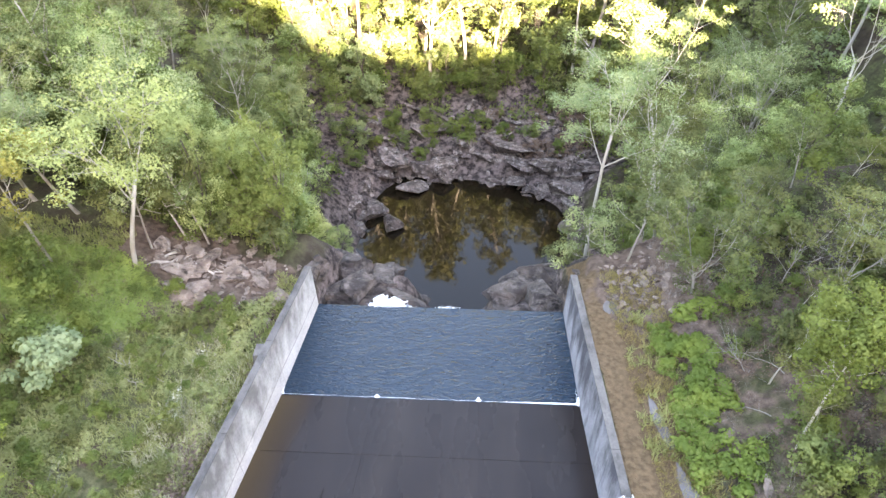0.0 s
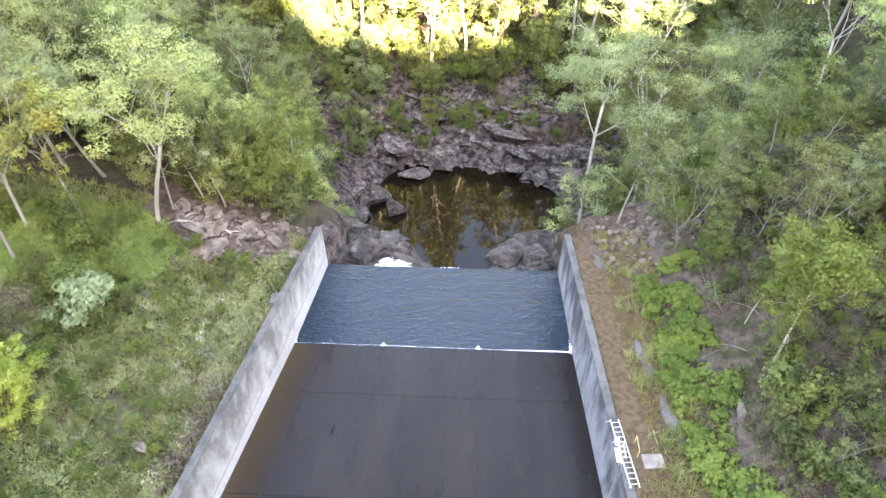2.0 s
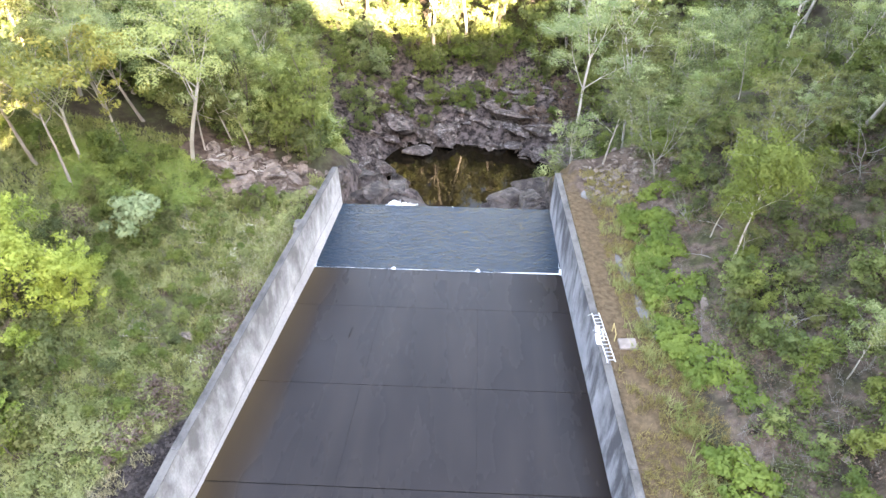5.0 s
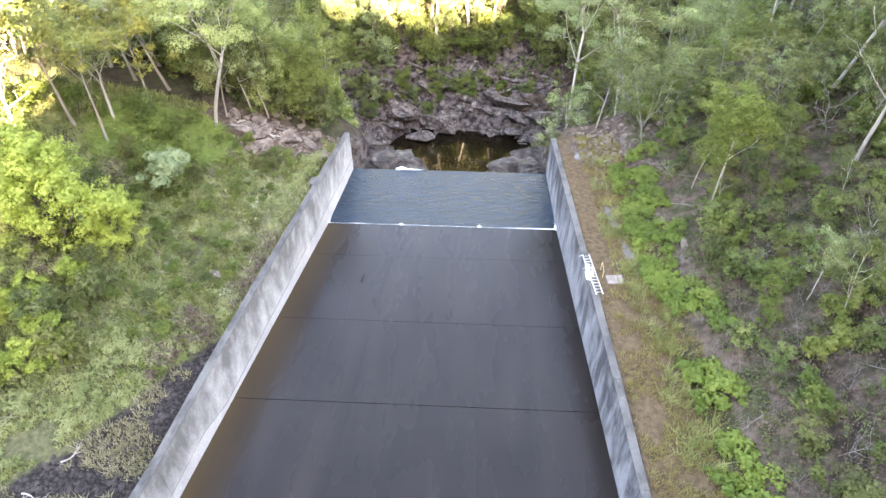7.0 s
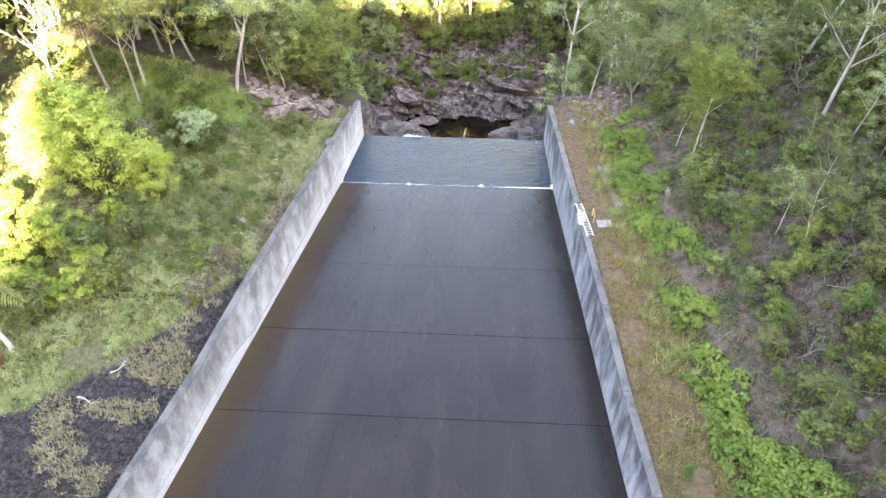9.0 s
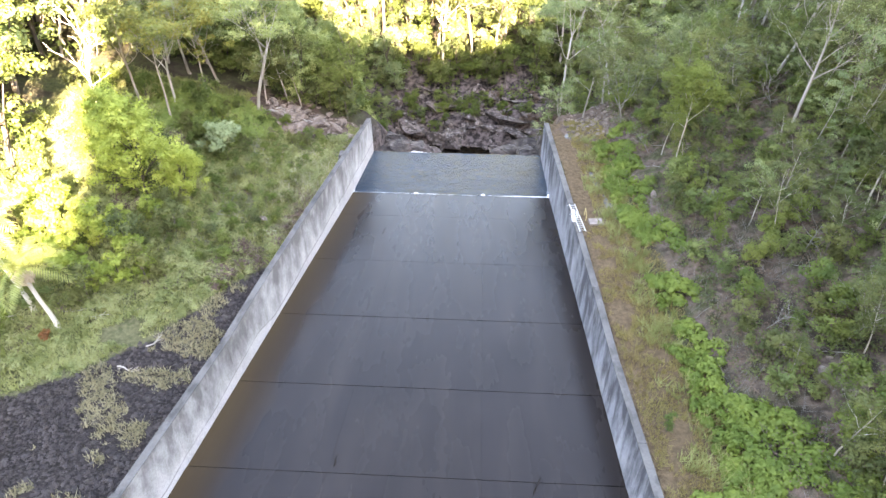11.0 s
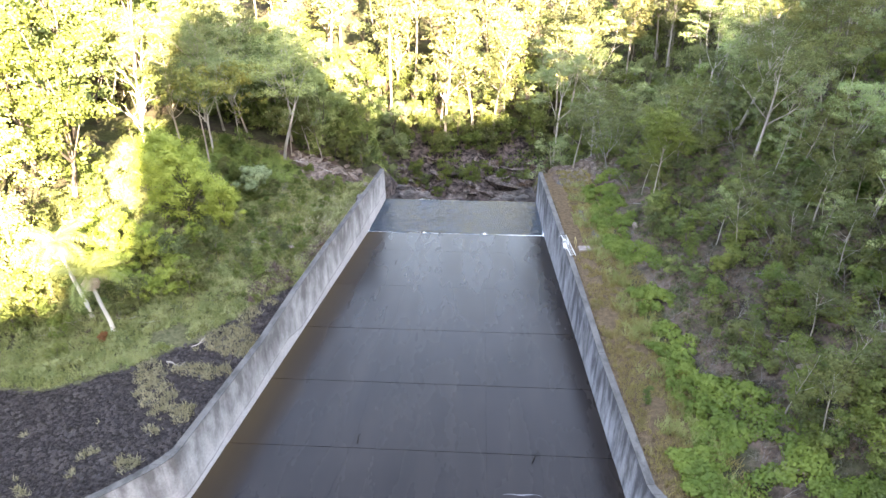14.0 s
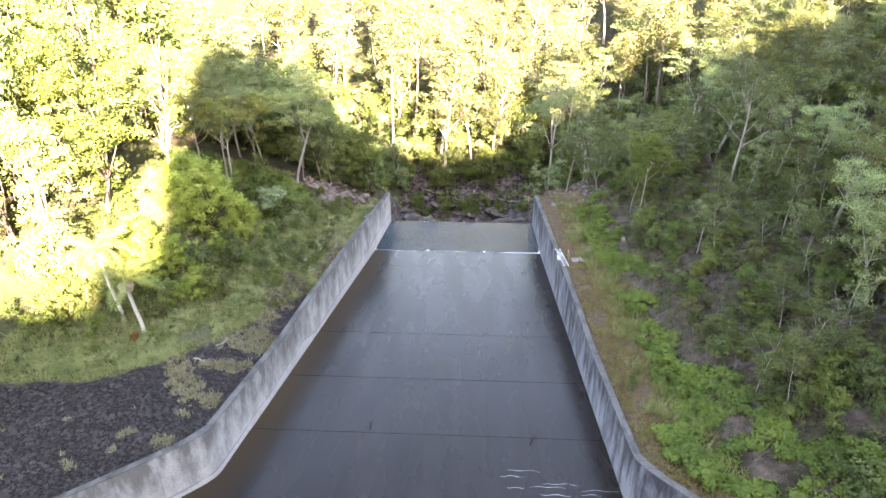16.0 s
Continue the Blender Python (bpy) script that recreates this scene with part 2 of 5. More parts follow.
def land(x, y):
    """Height of the ground, channel aside."""
    x, y = np.asarray(x, float), np.asarray(y, float)
    top = wall_top(y)
    dl, dr = wall_left_x(y) - 0.3 - x, x - wall_right_x(y) - 0.3
    a, b = np.maximum(dl, 0), np.maximum(dr, 0)
    rise = 0.03 + 0.27 * step(-2, 13, y)
    left = top - 2.1 + rise * np.minimum(a, 16) + 0.22 * np.maximum(a - 16, 0) + 0.12 * np.maximum(a - 45, 0)
    # steeper ground past 34 m is added to block sky light on the right
    right = top - 0.2 + 0.03 * np.minimum(b, 4.5) + 0.48 * np.maximum(b - 4.5, 0) + 0.35 * np.maximum(b - 34, 0) - 0.4 * np.maximum(b - 80, 0)
    mid = np.where(y > LIP, -1.5 - 0.3 * (y - LIP) + 0.8 * fbm(x, y, 4.0, 4, 41) - 7.0 * step(0.2, 4.0, y - LIP) * np.exp(-((x + 0.6) / 3.6) ** 4), top - 2.0)
    left = np.where(y > LIP, np.minimum(left, mid + 2.2 + 1.6 * a), left)
    right = np.where(y > LIP, np.minimum(right, mid + 3.0 + 1.6 * b), right)
    plateau = np.where(dl > 0, left, np.where(dr > 0, right, mid))
    plateau = plateau + 0.9 * np.maximum(y - 60, 0)
    plateau = plateau + 0.16 * fbm(x, y, 6.0, 4, 3) + 0.5 * fbm(x, y, 22.0, 2, 9) * step(5, 15, np.maximum(dl, dr))
    # the gorge below the sill
    px, py = x + 1.0 * fbm(x, y, 9.0, 3, 21), y - 77.0 + 1.6 * fbm(x, y, 8.0, 3, 33)
    r = (np.abs(px / 18.2) ** 5 + np.abs((py + 0.08 * px) / 22.5) ** 5) ** 0.2 + 1e-6
    d = np.hypot(px, py) * (1 - 1 / r)
    c = py / (np.hypot(px, py) + 1e-6)
    slope = np.where(c > 0, 1.15 - 0.72 * step(0.1, 0.75, c), 1.15 + 1.4 * step(0.3, 0.9, -c))
    gorge = POOL_Z + np.where(d > 0, slope * d, 0.25 * d) + (0.9 * fbm(x, y, 7.0, 4, 5) + 0.8) * step(0, 6, d)
    gorge = np.where((c > 0.3) & (d > 130), gorge - 0.25 * (d - 130), gorge)
    k = 2.5
    h = np.clip(0.5 + 0.5 * (gorge - plateau) / k, 0, 1)
    z = gorge + (plateau - gorge) * h - k * h * (1 - h)
    # the unseen hill added behind and right, its crest stepped to shade the valley
    shade_ridge = 93.0 * step(-61, -33, x) + 9.0 * step(27, 30, x) * step(38, 35, x) + 50.0 * step(40.0, 46.0, x) + 3.5 * step(46, 54, x) - 14.5 * step(70, 77, x) - 5.0 * step(92, 97, x) * step(110, 104, x) + 19.0 * step(123, 127, x) - 26.0 * step(134, 140, x)
    hill = (shade_ridge + 4.0 * fbm(x, y * 0.1, 7.0, 4, 80)) * np.exp(-(((y + 165) / 60.0) ** 2))
    return np.where(hill > 4.0, np.maximum(z, hill), z)


def ground_z(x, y):
    """Height of the ground sheet as built, the channel under the chute included."""
    x, y = np.asarray(x, float), np.asarray(y, float)
    inside = (x > wall_left_x(y) - 0.3) & (x < wall_right_x(y) + 0.3)
    z = land(x, y)
    bed = np.where(y < TOE, chute_z(y) - 1.0, -2.2)
    return np.where(inside & (y < LIP) & (y > -36), bed, z)


def mesh_of(name, verts, faces, mats=(), smooth=False):
    me = bpy.data.meshes.new(name)
    me.from_pydata(verts, [], faces)
    for m in mats:
        me.materials.append(m)
    if smooth:
        me.polygons.foreach_set("use_smooth", [True] * len(me.polygons))
    me.update()
    return me


def part(name, bm, material, parent, label=""):
    """Links a bmesh (or a mesh) as one mesh object under a thing or a part."""
    if isinstance(bm, bmesh.types.BMesh):
        me = bpy.data.meshes.new(name)
        bm.to_mesh(me)
        bm.free()
    else:
        me = bm
    if material and not me.materials:
        me.materials.append(material)
    ob = new(name, me)
    ob.parent = parent
    return tagged(ob, label)


def build_ground():
    far = [60, 75, 92, 112, 140, 175, 220, 280, 360, 480, 700, 1100]
    off = [0.0] + list(np.arange(0.5, 30, 0.55)) + list(np.arange(30, 60, 1.4)) + far
    inner = np.linspace(0, 1, 30)[1:-1]
    ys = [-1100, -700, -480, -360, -300, -260, -230, -200, -180, -160, -140, -120, -105, -90, -78, -68, -60, -54, -48, -43, -38, -34] + \
        list(np.arange(-30, LIP - 0.3, 0.6)) + [LIP - 0.05, LIP + 0.05] + list(np.arange(LIP + 0.6, 125, 0.7)) + list(np.arange(126, 175, 2.2)) + \
        [180, 190, 202, 216, 234, 256, 285, 320, 370, 450, 600, 900, 1300]
    ys = np.array(ys, float)
    cols = []
    for o in reversed(off):
        cols.append(wall_left_x(ys) - 0.32 - o)
    cols.append(wall_left_x(ys) - 0.25)
    for u in inner:
        cols.append(wall_left_x(ys) * (1 - u) + wall_right_x(ys) * u)
    cols.append(wall_right_x(ys) + 0.25)
    for o in off:
        cols.append(wall_right_x(ys) + 0.32 + o)
    X = np.array(cols)
    Y = np.tile(ys, (len(cols), 1))
    Z = ground_z(X, Y)
    n, m = X.shape
    verts = np.stack([X, Y, Z], -1).reshape(-1, 3)
    i, j = np.meshgrid(np.arange(n - 1), np.arange(m - 1), indexing="ij")
    a = (i * m + j).ravel()
    faces = np.stack([a, a + m, a + m + 1, a + 1], 1)
    me = mesh_of("ground", verts.tolist(), faces.tolist(), [M_GROUND], True)
    x, y, z = verts.T
    dl, dr = wall_left_x(y) - 0.3 - x, x - wall_right_x(y) - 0.3
    masks = {
        "black": step(1.5, -1.5, y - black_edge(x)) * (dl > 0) * step(70, 50, dl),
        "dry": step(0.0, 0.4, dr) * step(6.5, 3.5, dr + 1.2 * fbm(x, y, 5, 3, 50)) * step(42, 36, y),
        "soil": np.maximum(step(7.0, 3.2, np.hypot((x + 19.5) / 1.35, y - 33.5) + 1.8 * fbm(x, y, 3.5, 4, 53)), step(6.0, 2.4, np.hypot(x - 13.5, (y - 33.5) * 0.8) + 1.6 * fbm(x, y, 3.0, 4, 54))) + 0.52 * step(4.4, 6, dr) * step(38, 28, y) + 0.75 * step(0.35, 0.75, fbm(x, y, 4.5, 3, 160)) * step(1.5, 3, dl) * step(20, 14, dl) * step(30, 26, y) * step(2, 6, y - black_edge(x)),
        "rock": np.maximum(step(-24, -29, z + 4.0 * fbm(x, y, 9, 3, 52) + 7.0 * step(13, 19, np.abs(x)) * step(98, 92, y)) * step(135, 118, y), step(10.8, 9.2, np.abs(x + 1.8)) * step(LIP - 0.5, LIP, y) * step(60, 50, y)),
        "grass": step(0, 1, dl) * step(24, 16, dl) * step(36, 28, y),
    }
    for key, v in masks.items():
        me.attributes.new(key, "FLOAT", "POINT").data.foreach_set("value", np.ascontiguousarray(np.clip(v, 0, 1), dtype=np.float32))
    return tagged(new("ground", me), "sloping valley ground of grass, bare soil, leaf litter and rock", "ground", kind="structure")


def black_edge(x):
    """The line along which the black stone apron ends."""
    return np.interp(x, [-60, -36.4, -27, -22, -17.9, -15], [-13, -9.0, -4.8, 0.8, 6.0, 10]) + 1.2 * fbm(x, x * 0 + 3.3, 5.0, 3, 60)


ground = build_ground()


# ---- the spillway ----
def prism(bm, lower, upper):
    """A closed solid between two rings of equal length."""
    lo = [bm.verts.new(p) for p in lower]
    up = [bm.verts.new(p) for p in upper]
    k = len(lo)
    bm.faces.new(list(reversed(lo)))
    bm.faces.new(up)
    for i in range(k):
        bm.faces.new((lo[i], lo[(i + 1) % k], up[(i + 1) % k], up[i]))
    bmesh.ops.recalc_face_normals(bm, faces=bm.faces[:])


def soften(bm, width, segments=2):
    bmesh.ops.bevel(bm, geom=[e for e in bm.edges if e.calc_face_angle(0) > 0.5], offset=width, segments=segments, affect="EDGES", profile=0.5)


def spillway_wall(name, face_x, side, kink, label, mat):
    """One training wall: a row of cast panels with open joints and a darker coping."""
    wall = tagged(new(name), label, "retaining wall", kind="structure")
    ys = [34.55, 26.9, 19.6, 12.3, 5.0, -2.2, -9.2, kink, kink - 0.7, kink - 1.4, kink - 2.2, kink - 3.4, kink - 5.2, kink - 7.6, kink - 10.6, kink - 14.0]
    thick = 0.52
    for a, b in zip(ys, ys[1:]):
        bm = bmesh.new()
        lower, upper = [], []
        for y in (a - 0.012, b + 0.012):
            xi = float(face_x(np.array(y)))
            out = thick * (1.35 if y <= kink - 0.1 else 1.0)
            lower.append((xi, y, -2.4 if y > 0 else 0.0))
            upper.append((xi + side * 0.03, y, float(wall_top(y)) - 0.05))
            lower.append((xi + side * out, y, -2.4 if y > 0 else 0.0))
            upper.append((xi + side * out, y, float(wall_top(y)) - 0.05))
        order = (0, 1, 3, 2)
        prism(bm, [lower[i] for i in order], [upper[i] for i in order])
        soften(bm, 0.02)
        panel = part("wall_panel", bm, mat, wall)
        tops = [1.0 if v.co.z > 2.6 else 0.0 for v in panel.data.vertices]
        panel.data.attributes.new("drop", "FLOAT", "POINT").data.foreach_set("value", tops)
        bm = bmesh.new()
        lo = []
        for y in (a - 0.012, b + 0.012):
            xi = float(face_x(np.array(y)))
            out = thick * (1.35 if y <= kink - 0.1 else 1.0)
            lo.append((xi + side * 0.012, y, float(wall_top(y)) - 0.047))
            lo.append((xi + side * (out + 0.0), y, float(wall_top(y)) - 0.047))
        lo = [lo[i] for i in order]
        prism(bm, lo, [(x, y, z + 0.05) for x, y, z in lo])
        soften(bm, 0.015)
        part("coping", bm, M_COPING, panel, "dark lichened top of the wall")
    return wall


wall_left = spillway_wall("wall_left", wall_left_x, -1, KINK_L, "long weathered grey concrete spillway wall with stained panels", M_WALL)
wall_right = spillway_wall("wall_right", wall_right_x, 1, KINK_R, "long streaked concrete spillway wall beside dry grass, its blue-grey shade painted in", M_WALL_SHADED_STREAKED)

chute = tagged(new("chute_floor"), "wet dark brown concrete spillway chute of large slabs", "spillway", kind="structure")
JOINTS = [26.0, 21.4, 13.45, 5.55, -2.1, -9.5, -16.9, -24.2, -31.0]


def bay_lines(y):
    l, r = float(wall_left_x(np.array(y))), float(wall_right_x(np.array(y)))
    return [l + 0.01, 1.3 + (l - 1.3) * 0.52, 1.3, r - 0.01]


def build_chute():
    bm = bmesh.new()
    ring = []
    for y in JOINTS:
        l, r = bay_lines(y)[0], bay_lines(y)[3]
        z = float(chute_z(np.array(y)))
        ring.append([bm.verts.new(p) for p in ((l, y, z - 0.06), (r, y, z - 0.06), (r, y, z - 0.6), (l, y, z - 0.6))])
    for p, q in zip(ring, ring[1:]):
        for k in range(4):
            bm.faces.new((p[k], p[(k + 1) % 4], q[(k + 1) % 4], q[k]))
    bm.faces.new(ring[0])
    bm.faces.new(list(reversed(ring[-1])))
    bmesh.ops.recalc_face_normals(bm, faces=bm.faces[:])
    part("joint_bed", bm, M_JOINT, chute)
    rng = random.Random(4)
    for a, b in zip(JOINTS, JOINTS[1:]):
        for k in range(3):
            la, lb = bay_lines(a), bay_lines(b)
            g, gx = (0.016 if a > 20 else 0.030), 0.001
            za, zb = float(chute_z(np.array(a))), float(chute_z(np.array(b)))
            lift = rng.uniform(-0.006, 0.006)
            top = [(la[k] + gx, a - g, za + lift), (la[k + 1] - gx, a - g, za + lift), (lb[k + 1] - gx, b + g, zb + lift - 0.012), (lb[k] + gx, b + g, zb + lift - 0.012)]
            bm = bmesh.new()
            prism(bm, [(x, y, z - 0.057) for x, y, z in top], top)
            soften(bm, 0.004, 1)
            slab = part("floor_slab", bm, M_FLOOR, chute)
            mid = (la[k] + la[k + 1] + lb[k] + lb[k + 1]) / 4
            near_wall = [1.0 if k == 0 and v.co.x < mid else 0.0 for v in slab.data.vertices]
            slab.data.attributes.new("edge", "FLOAT", "POINT").data.foreach_set("value", near_wall)


build_chute()


def build_basin():
    l0, r0 = float(wall_left_x(np.array(TOE))), float(wall_right_x(np.array(TOE)))
    l1, r1 = float(wall_left_x(np.array(LIP))), float(wall_right_x(np.array(LIP)))
    bm = bmesh.new()
    prism(bm, [(l0, TOE + 0.02, -2.3), (r0, TOE + 0.02, -2.3), (r1, LIP, -2.3), (l1, LIP, -2.3)],
          [(l0, TOE + 0.02, -0.9), (r0, TOE + 0.02, -0.9), (r1, LIP, -0.9), (l1, LIP, -0.9)])
    basin = tagged(new("stilling_basin"), "concrete stilling basin with a level end sill", "spillway", kind="structure")
    part("basin_slab", bm, M_WALL, basin)
    bm = bmesh.new()
    prism(bm, [(l1, LIP - 0.5, -0.89), (r1, LIP - 0.5, -0.89), (r1, LIP + 0.02, -0.89), (l1, LIP + 0.02, -0.89)],
          [(l1, LIP - 0.5, -0.05), (r1, LIP - 0.5, -0.05), (r1, LIP + 0.02, -0.05), (l1, LIP + 0.02, -0.05)])
    part("end_sill", bm, M_WALL, basin)
    xs, ys = np.linspace(0, 1, 60), np.linspace(TOE - 0.03, LIP + 0.06, 40)
    verts = [(float((wall_left_x(y) + 0.005) * (1 - u) + (wall_right_x(y) - 0.005) * u), float(y), float(0.012 * fbm(np.array(u * 20), np.array(y), 1.6, 2, 70))) for u in xs for y in ys]
    faces = [(i * 40 + j, (i + 1) * 40 + j, (i + 1) * 40 + j + 1, i * 40 + j + 1) for i in range(59) for j in range(39)]
    tagged(new("basin_water", mesh_of("basin_water", verts, faces, [M_BASIN], True)), "dark rippling water held behind the spillway sill", "water", kind="structure")


build_basin()


def build_pool():
    ring = [(26 * math.cos(a), 75 + 31 * math.sin(a), POOL_Z) for a in np.linspace(0, 2 * math.pi, 64, endpoint=False)]
    me = mesh_of("pool_water", ring, [list(range(64))], [M_POOL])
    tagged(new("pool_water", me), "still dark brown rock pool that mirrors the trees", "water", kind="structure")


build_pool()


# ---- plants: shapes ----
def bark(name, pale, dark, amount=0.5):
    n = Nodes(name, 0.85, spec=0.15)
    pale, dark = weathered(pale, 0.7), weathered(dark, 0.7)
    f = n.noise(2.2, 5, stretch=(1.0, 1.0, 0.25))
    c = n.mix(n.math("MULTIPLY", n.ramp(f, [(0.42, 0.0), (0.62, 1.0)]), amount), pale, dark)
    return n.color(n.mix(n.math("MULTIPLY", n.obj_random(), 0.4), c, dark)).bump(n.noise(9.0, 4, stretch=(1.0, 1.0, 0.3)), 0.4, 0.03).m


def leaf(name, dark, mid, light, through_light=0.22):
    """Foliage: colour varies from leaf to leaf, from clump to clump and from plant to plant; some light passes through."""
    n = Nodes(name)
    dark, mid, light = ((c[0] * 1.12, c[1] * 1.09, c[2] * 1.06) for c in (dark, mid, light))
    r = n.geo.outputs["Random Per Island"]
    c = n.mix(n.ramp(r, [(0.0, 0.25), (1.0, 0.75)]), dark, mid)
    c = n.mix(n.ramp(n.noise(1.9, 2), [(0.40, 0.55), (0.56, 0.0)]), c, dark)
    c = n.mix(n.ramp(n.noise(0.55, 2), [(0.42, 0.0), (0.62, 0.75)]), c, light)
    c = n.mix(n.math("MULTIPLY", n.obj_random(), 0.4), c, tuple(0.5 * (a + b) for a, b in zip(dark, light)))
    age = n.math("FRACT", n.math("MULTIPLY", n.obj_random(), 7.31))
    c = n.mix(n.ramp(age, [(0.62, 0.0), (1.0, 0.45)]), c, (light[0] * 1.08, light[1] * 0.98, light[2] * 0.8))
    c = n.mix(n.ramp(age, [(0.0, 0.35), (0.3, 0.0)]), c, (mid[0] * 0.85, mid[1] * 1.0, mid[2] * 1.25))
    d = n.put("ShaderNodeBsdfDiffuse", {"Color": c})
    tr = n.put("ShaderNodeBsdfTranslucent", {"Color": n.mix(0.5, c, light)})
    mx = n.put("ShaderNodeMixShader", {0: through_light, 1: d.outputs[0], 2: tr.outputs[0]})
    gl = n.put("ShaderNodeBsdfGlossy", {"Roughness": 0.5, "Color": (1, 1, 1, 1)})
    mx2 = n.put("ShaderNodeMixShader", {0: 0.012, 1: mx.outputs[0], 2: gl.outputs[0]})
    out = n.t.nodes["Material Output"]
    n.t.links.new(mx2.outputs[0], out.inputs["Surface"])
    n.t.nodes.remove(n.b)
    return n.m


M_GUM_BARK = bark("pale_gum_bark", (0.52, 0.48, 0.41), (0.26, 0.22, 0.18), 0.6)
M_GREY_BARK = bark("grey_brown_bark", (0.20, 0.17, 0.14), (0.09, 0.075, 0.06))
M_WHITE_BARK = bark("white_gum_bark", (0.56, 0.53, 0.46), (0.33, 0.29, 0.24), 0.5)
M_TWIG_BARK = bark("grey_twig_bark", (0.32, 0.295, 0.265), (0.19, 0.17, 0.148), 0.4)
M_DEAD = bark("bleached_dead_wood", (0.60, 0.56, 0.50), (0.33, 0.29, 0.25), 0.4)
M_LEAF_GUM = leaf("gum_leaves", (0.10, 0.142, 0.058), (0.185, 0.238, 0.105), (0.275, 0.318, 0.145))
M_LEAF_SAGE = leaf("grey_green_leaves", (0.042, 0.058, 0.022), (0.076, 0.097, 0.034), (0.132, 0.148, 0.052))
M_LEAF_GREEN = leaf("broad_green_leaves", (0.050, 0.080, 0.021), (0.094, 0.132, 0.036), (0.152, 0.185, 0.053))
M_LEAF_FRESH = leaf("fresh_green_leaves", (0.108, 0.162, 0.058), (0.205, 0.278, 0.104), (0.315, 0.365, 0.15))
M_LEAF_BRIGHT = leaf("bright_creeper_leaves", (0.042, 0.070, 0.016), (0.08, 0.120, 0.026), (0.132, 0.168, 0.041))
M_LEAF_VINE = leaf("vine_leaves", (0.040, 0.070, 0.013), (0.096, 0.148, 0.027), (0.178, 0.228, 0.046))
M_LEAF_LIME = leaf("lime_green_leaves", (0.118, 0.18, 0.036), (0.22, 0.295, 0.06), (0.335, 0.395, 0.094))
M_LEAF_DARK = leaf("dark_forest_leaves", (0.05, 0.08, 0.025), (0.105, 0.145, 0.047), (0.175, 0.205, 0.068))
M_LEAF_YELLOW = leaf("yellowing_leaves", (0.10, 0.12, 0.03), (0.18, 0.19, 0.05), (0.28, 0.25, 0.06))
M_LEAF_HERB = leaf("bank_herb_leaves", (0.105, 0.14, 0.05), (0.198, 0.24, 0.092), (0.295, 0.315, 0.15))
M_LEAF_MOUND = leaf("heaped_vine_leaves", (0.085, 0.135, 0.034), (0.165, 0.235, 0.058), (0.26, 0.32, 0.09))
M_LEAF_FOREST = leaf("waxy_forest_leaves", (0.082, 0.095, 0.038), (0.14, 0.155, 0.064), (0.205, 0.212, 0.095))
M_LEAF_SILVER = leaf("silvery_leaves", (0.11, 0.16, 0.078), (0.185, 0.25, 0.128), (0.27, 0.33, 0.18))
M_GRASS = leaf("green_grass", (0.122, 0.155, 0.048), (0.215, 0.25, 0.092), (0.315, 0.33, 0.148))
M_STRAW = leaf("dry_straw_grass", (0.165, 0.125, 0.05), (0.27, 0.21, 0.09), (0.23, 0.215, 0.075))
M_PALE_GRASS = leaf("pale_seeding_grass", (0.22, 0.23, 0.15), (0.34, 0.35, 0.25), (0.45, 0.45, 0.34))


class Wood:
    """Tapered tubes, gathered into one mesh."""

    def __init__(self):
        self.v, self.f = [], []

    def tube(self, path, radii, sides=6):
        path = np.asarray(path, float)
        base = len(self.v)
        d = np.gradient(path, axis=0)
        d /= np.linalg.norm(d, axis=1)[:, None] + 1e-9
        ref = np.array([0.31, 0.87, 0.12])
        for p, t, r in zip(path, d, radii):
            u = np.cross(t, ref)
            u /= np.linalg.norm(u) + 1e-9
            w = np.cross(t, u)
            for k in range(sides):
                a = 2 * math.pi * k / sides
                self.v.append(tuple(p + r * (math.cos(a) * u + math.sin(a) * w)))
        for i in range(len(path) - 1):
            for k in range(sides):
                a, b = base + i * sides + k, base + i * sides + (k + 1) % sides
                self.f.append((a, b, b + sides, a + sides))
        self.f.append(tuple(base + (len(path) - 1) * sides + k for k in range(sides)))

    def mesh(self, name, material):
        return mesh_of(name, self.v, self.f, [material], True)


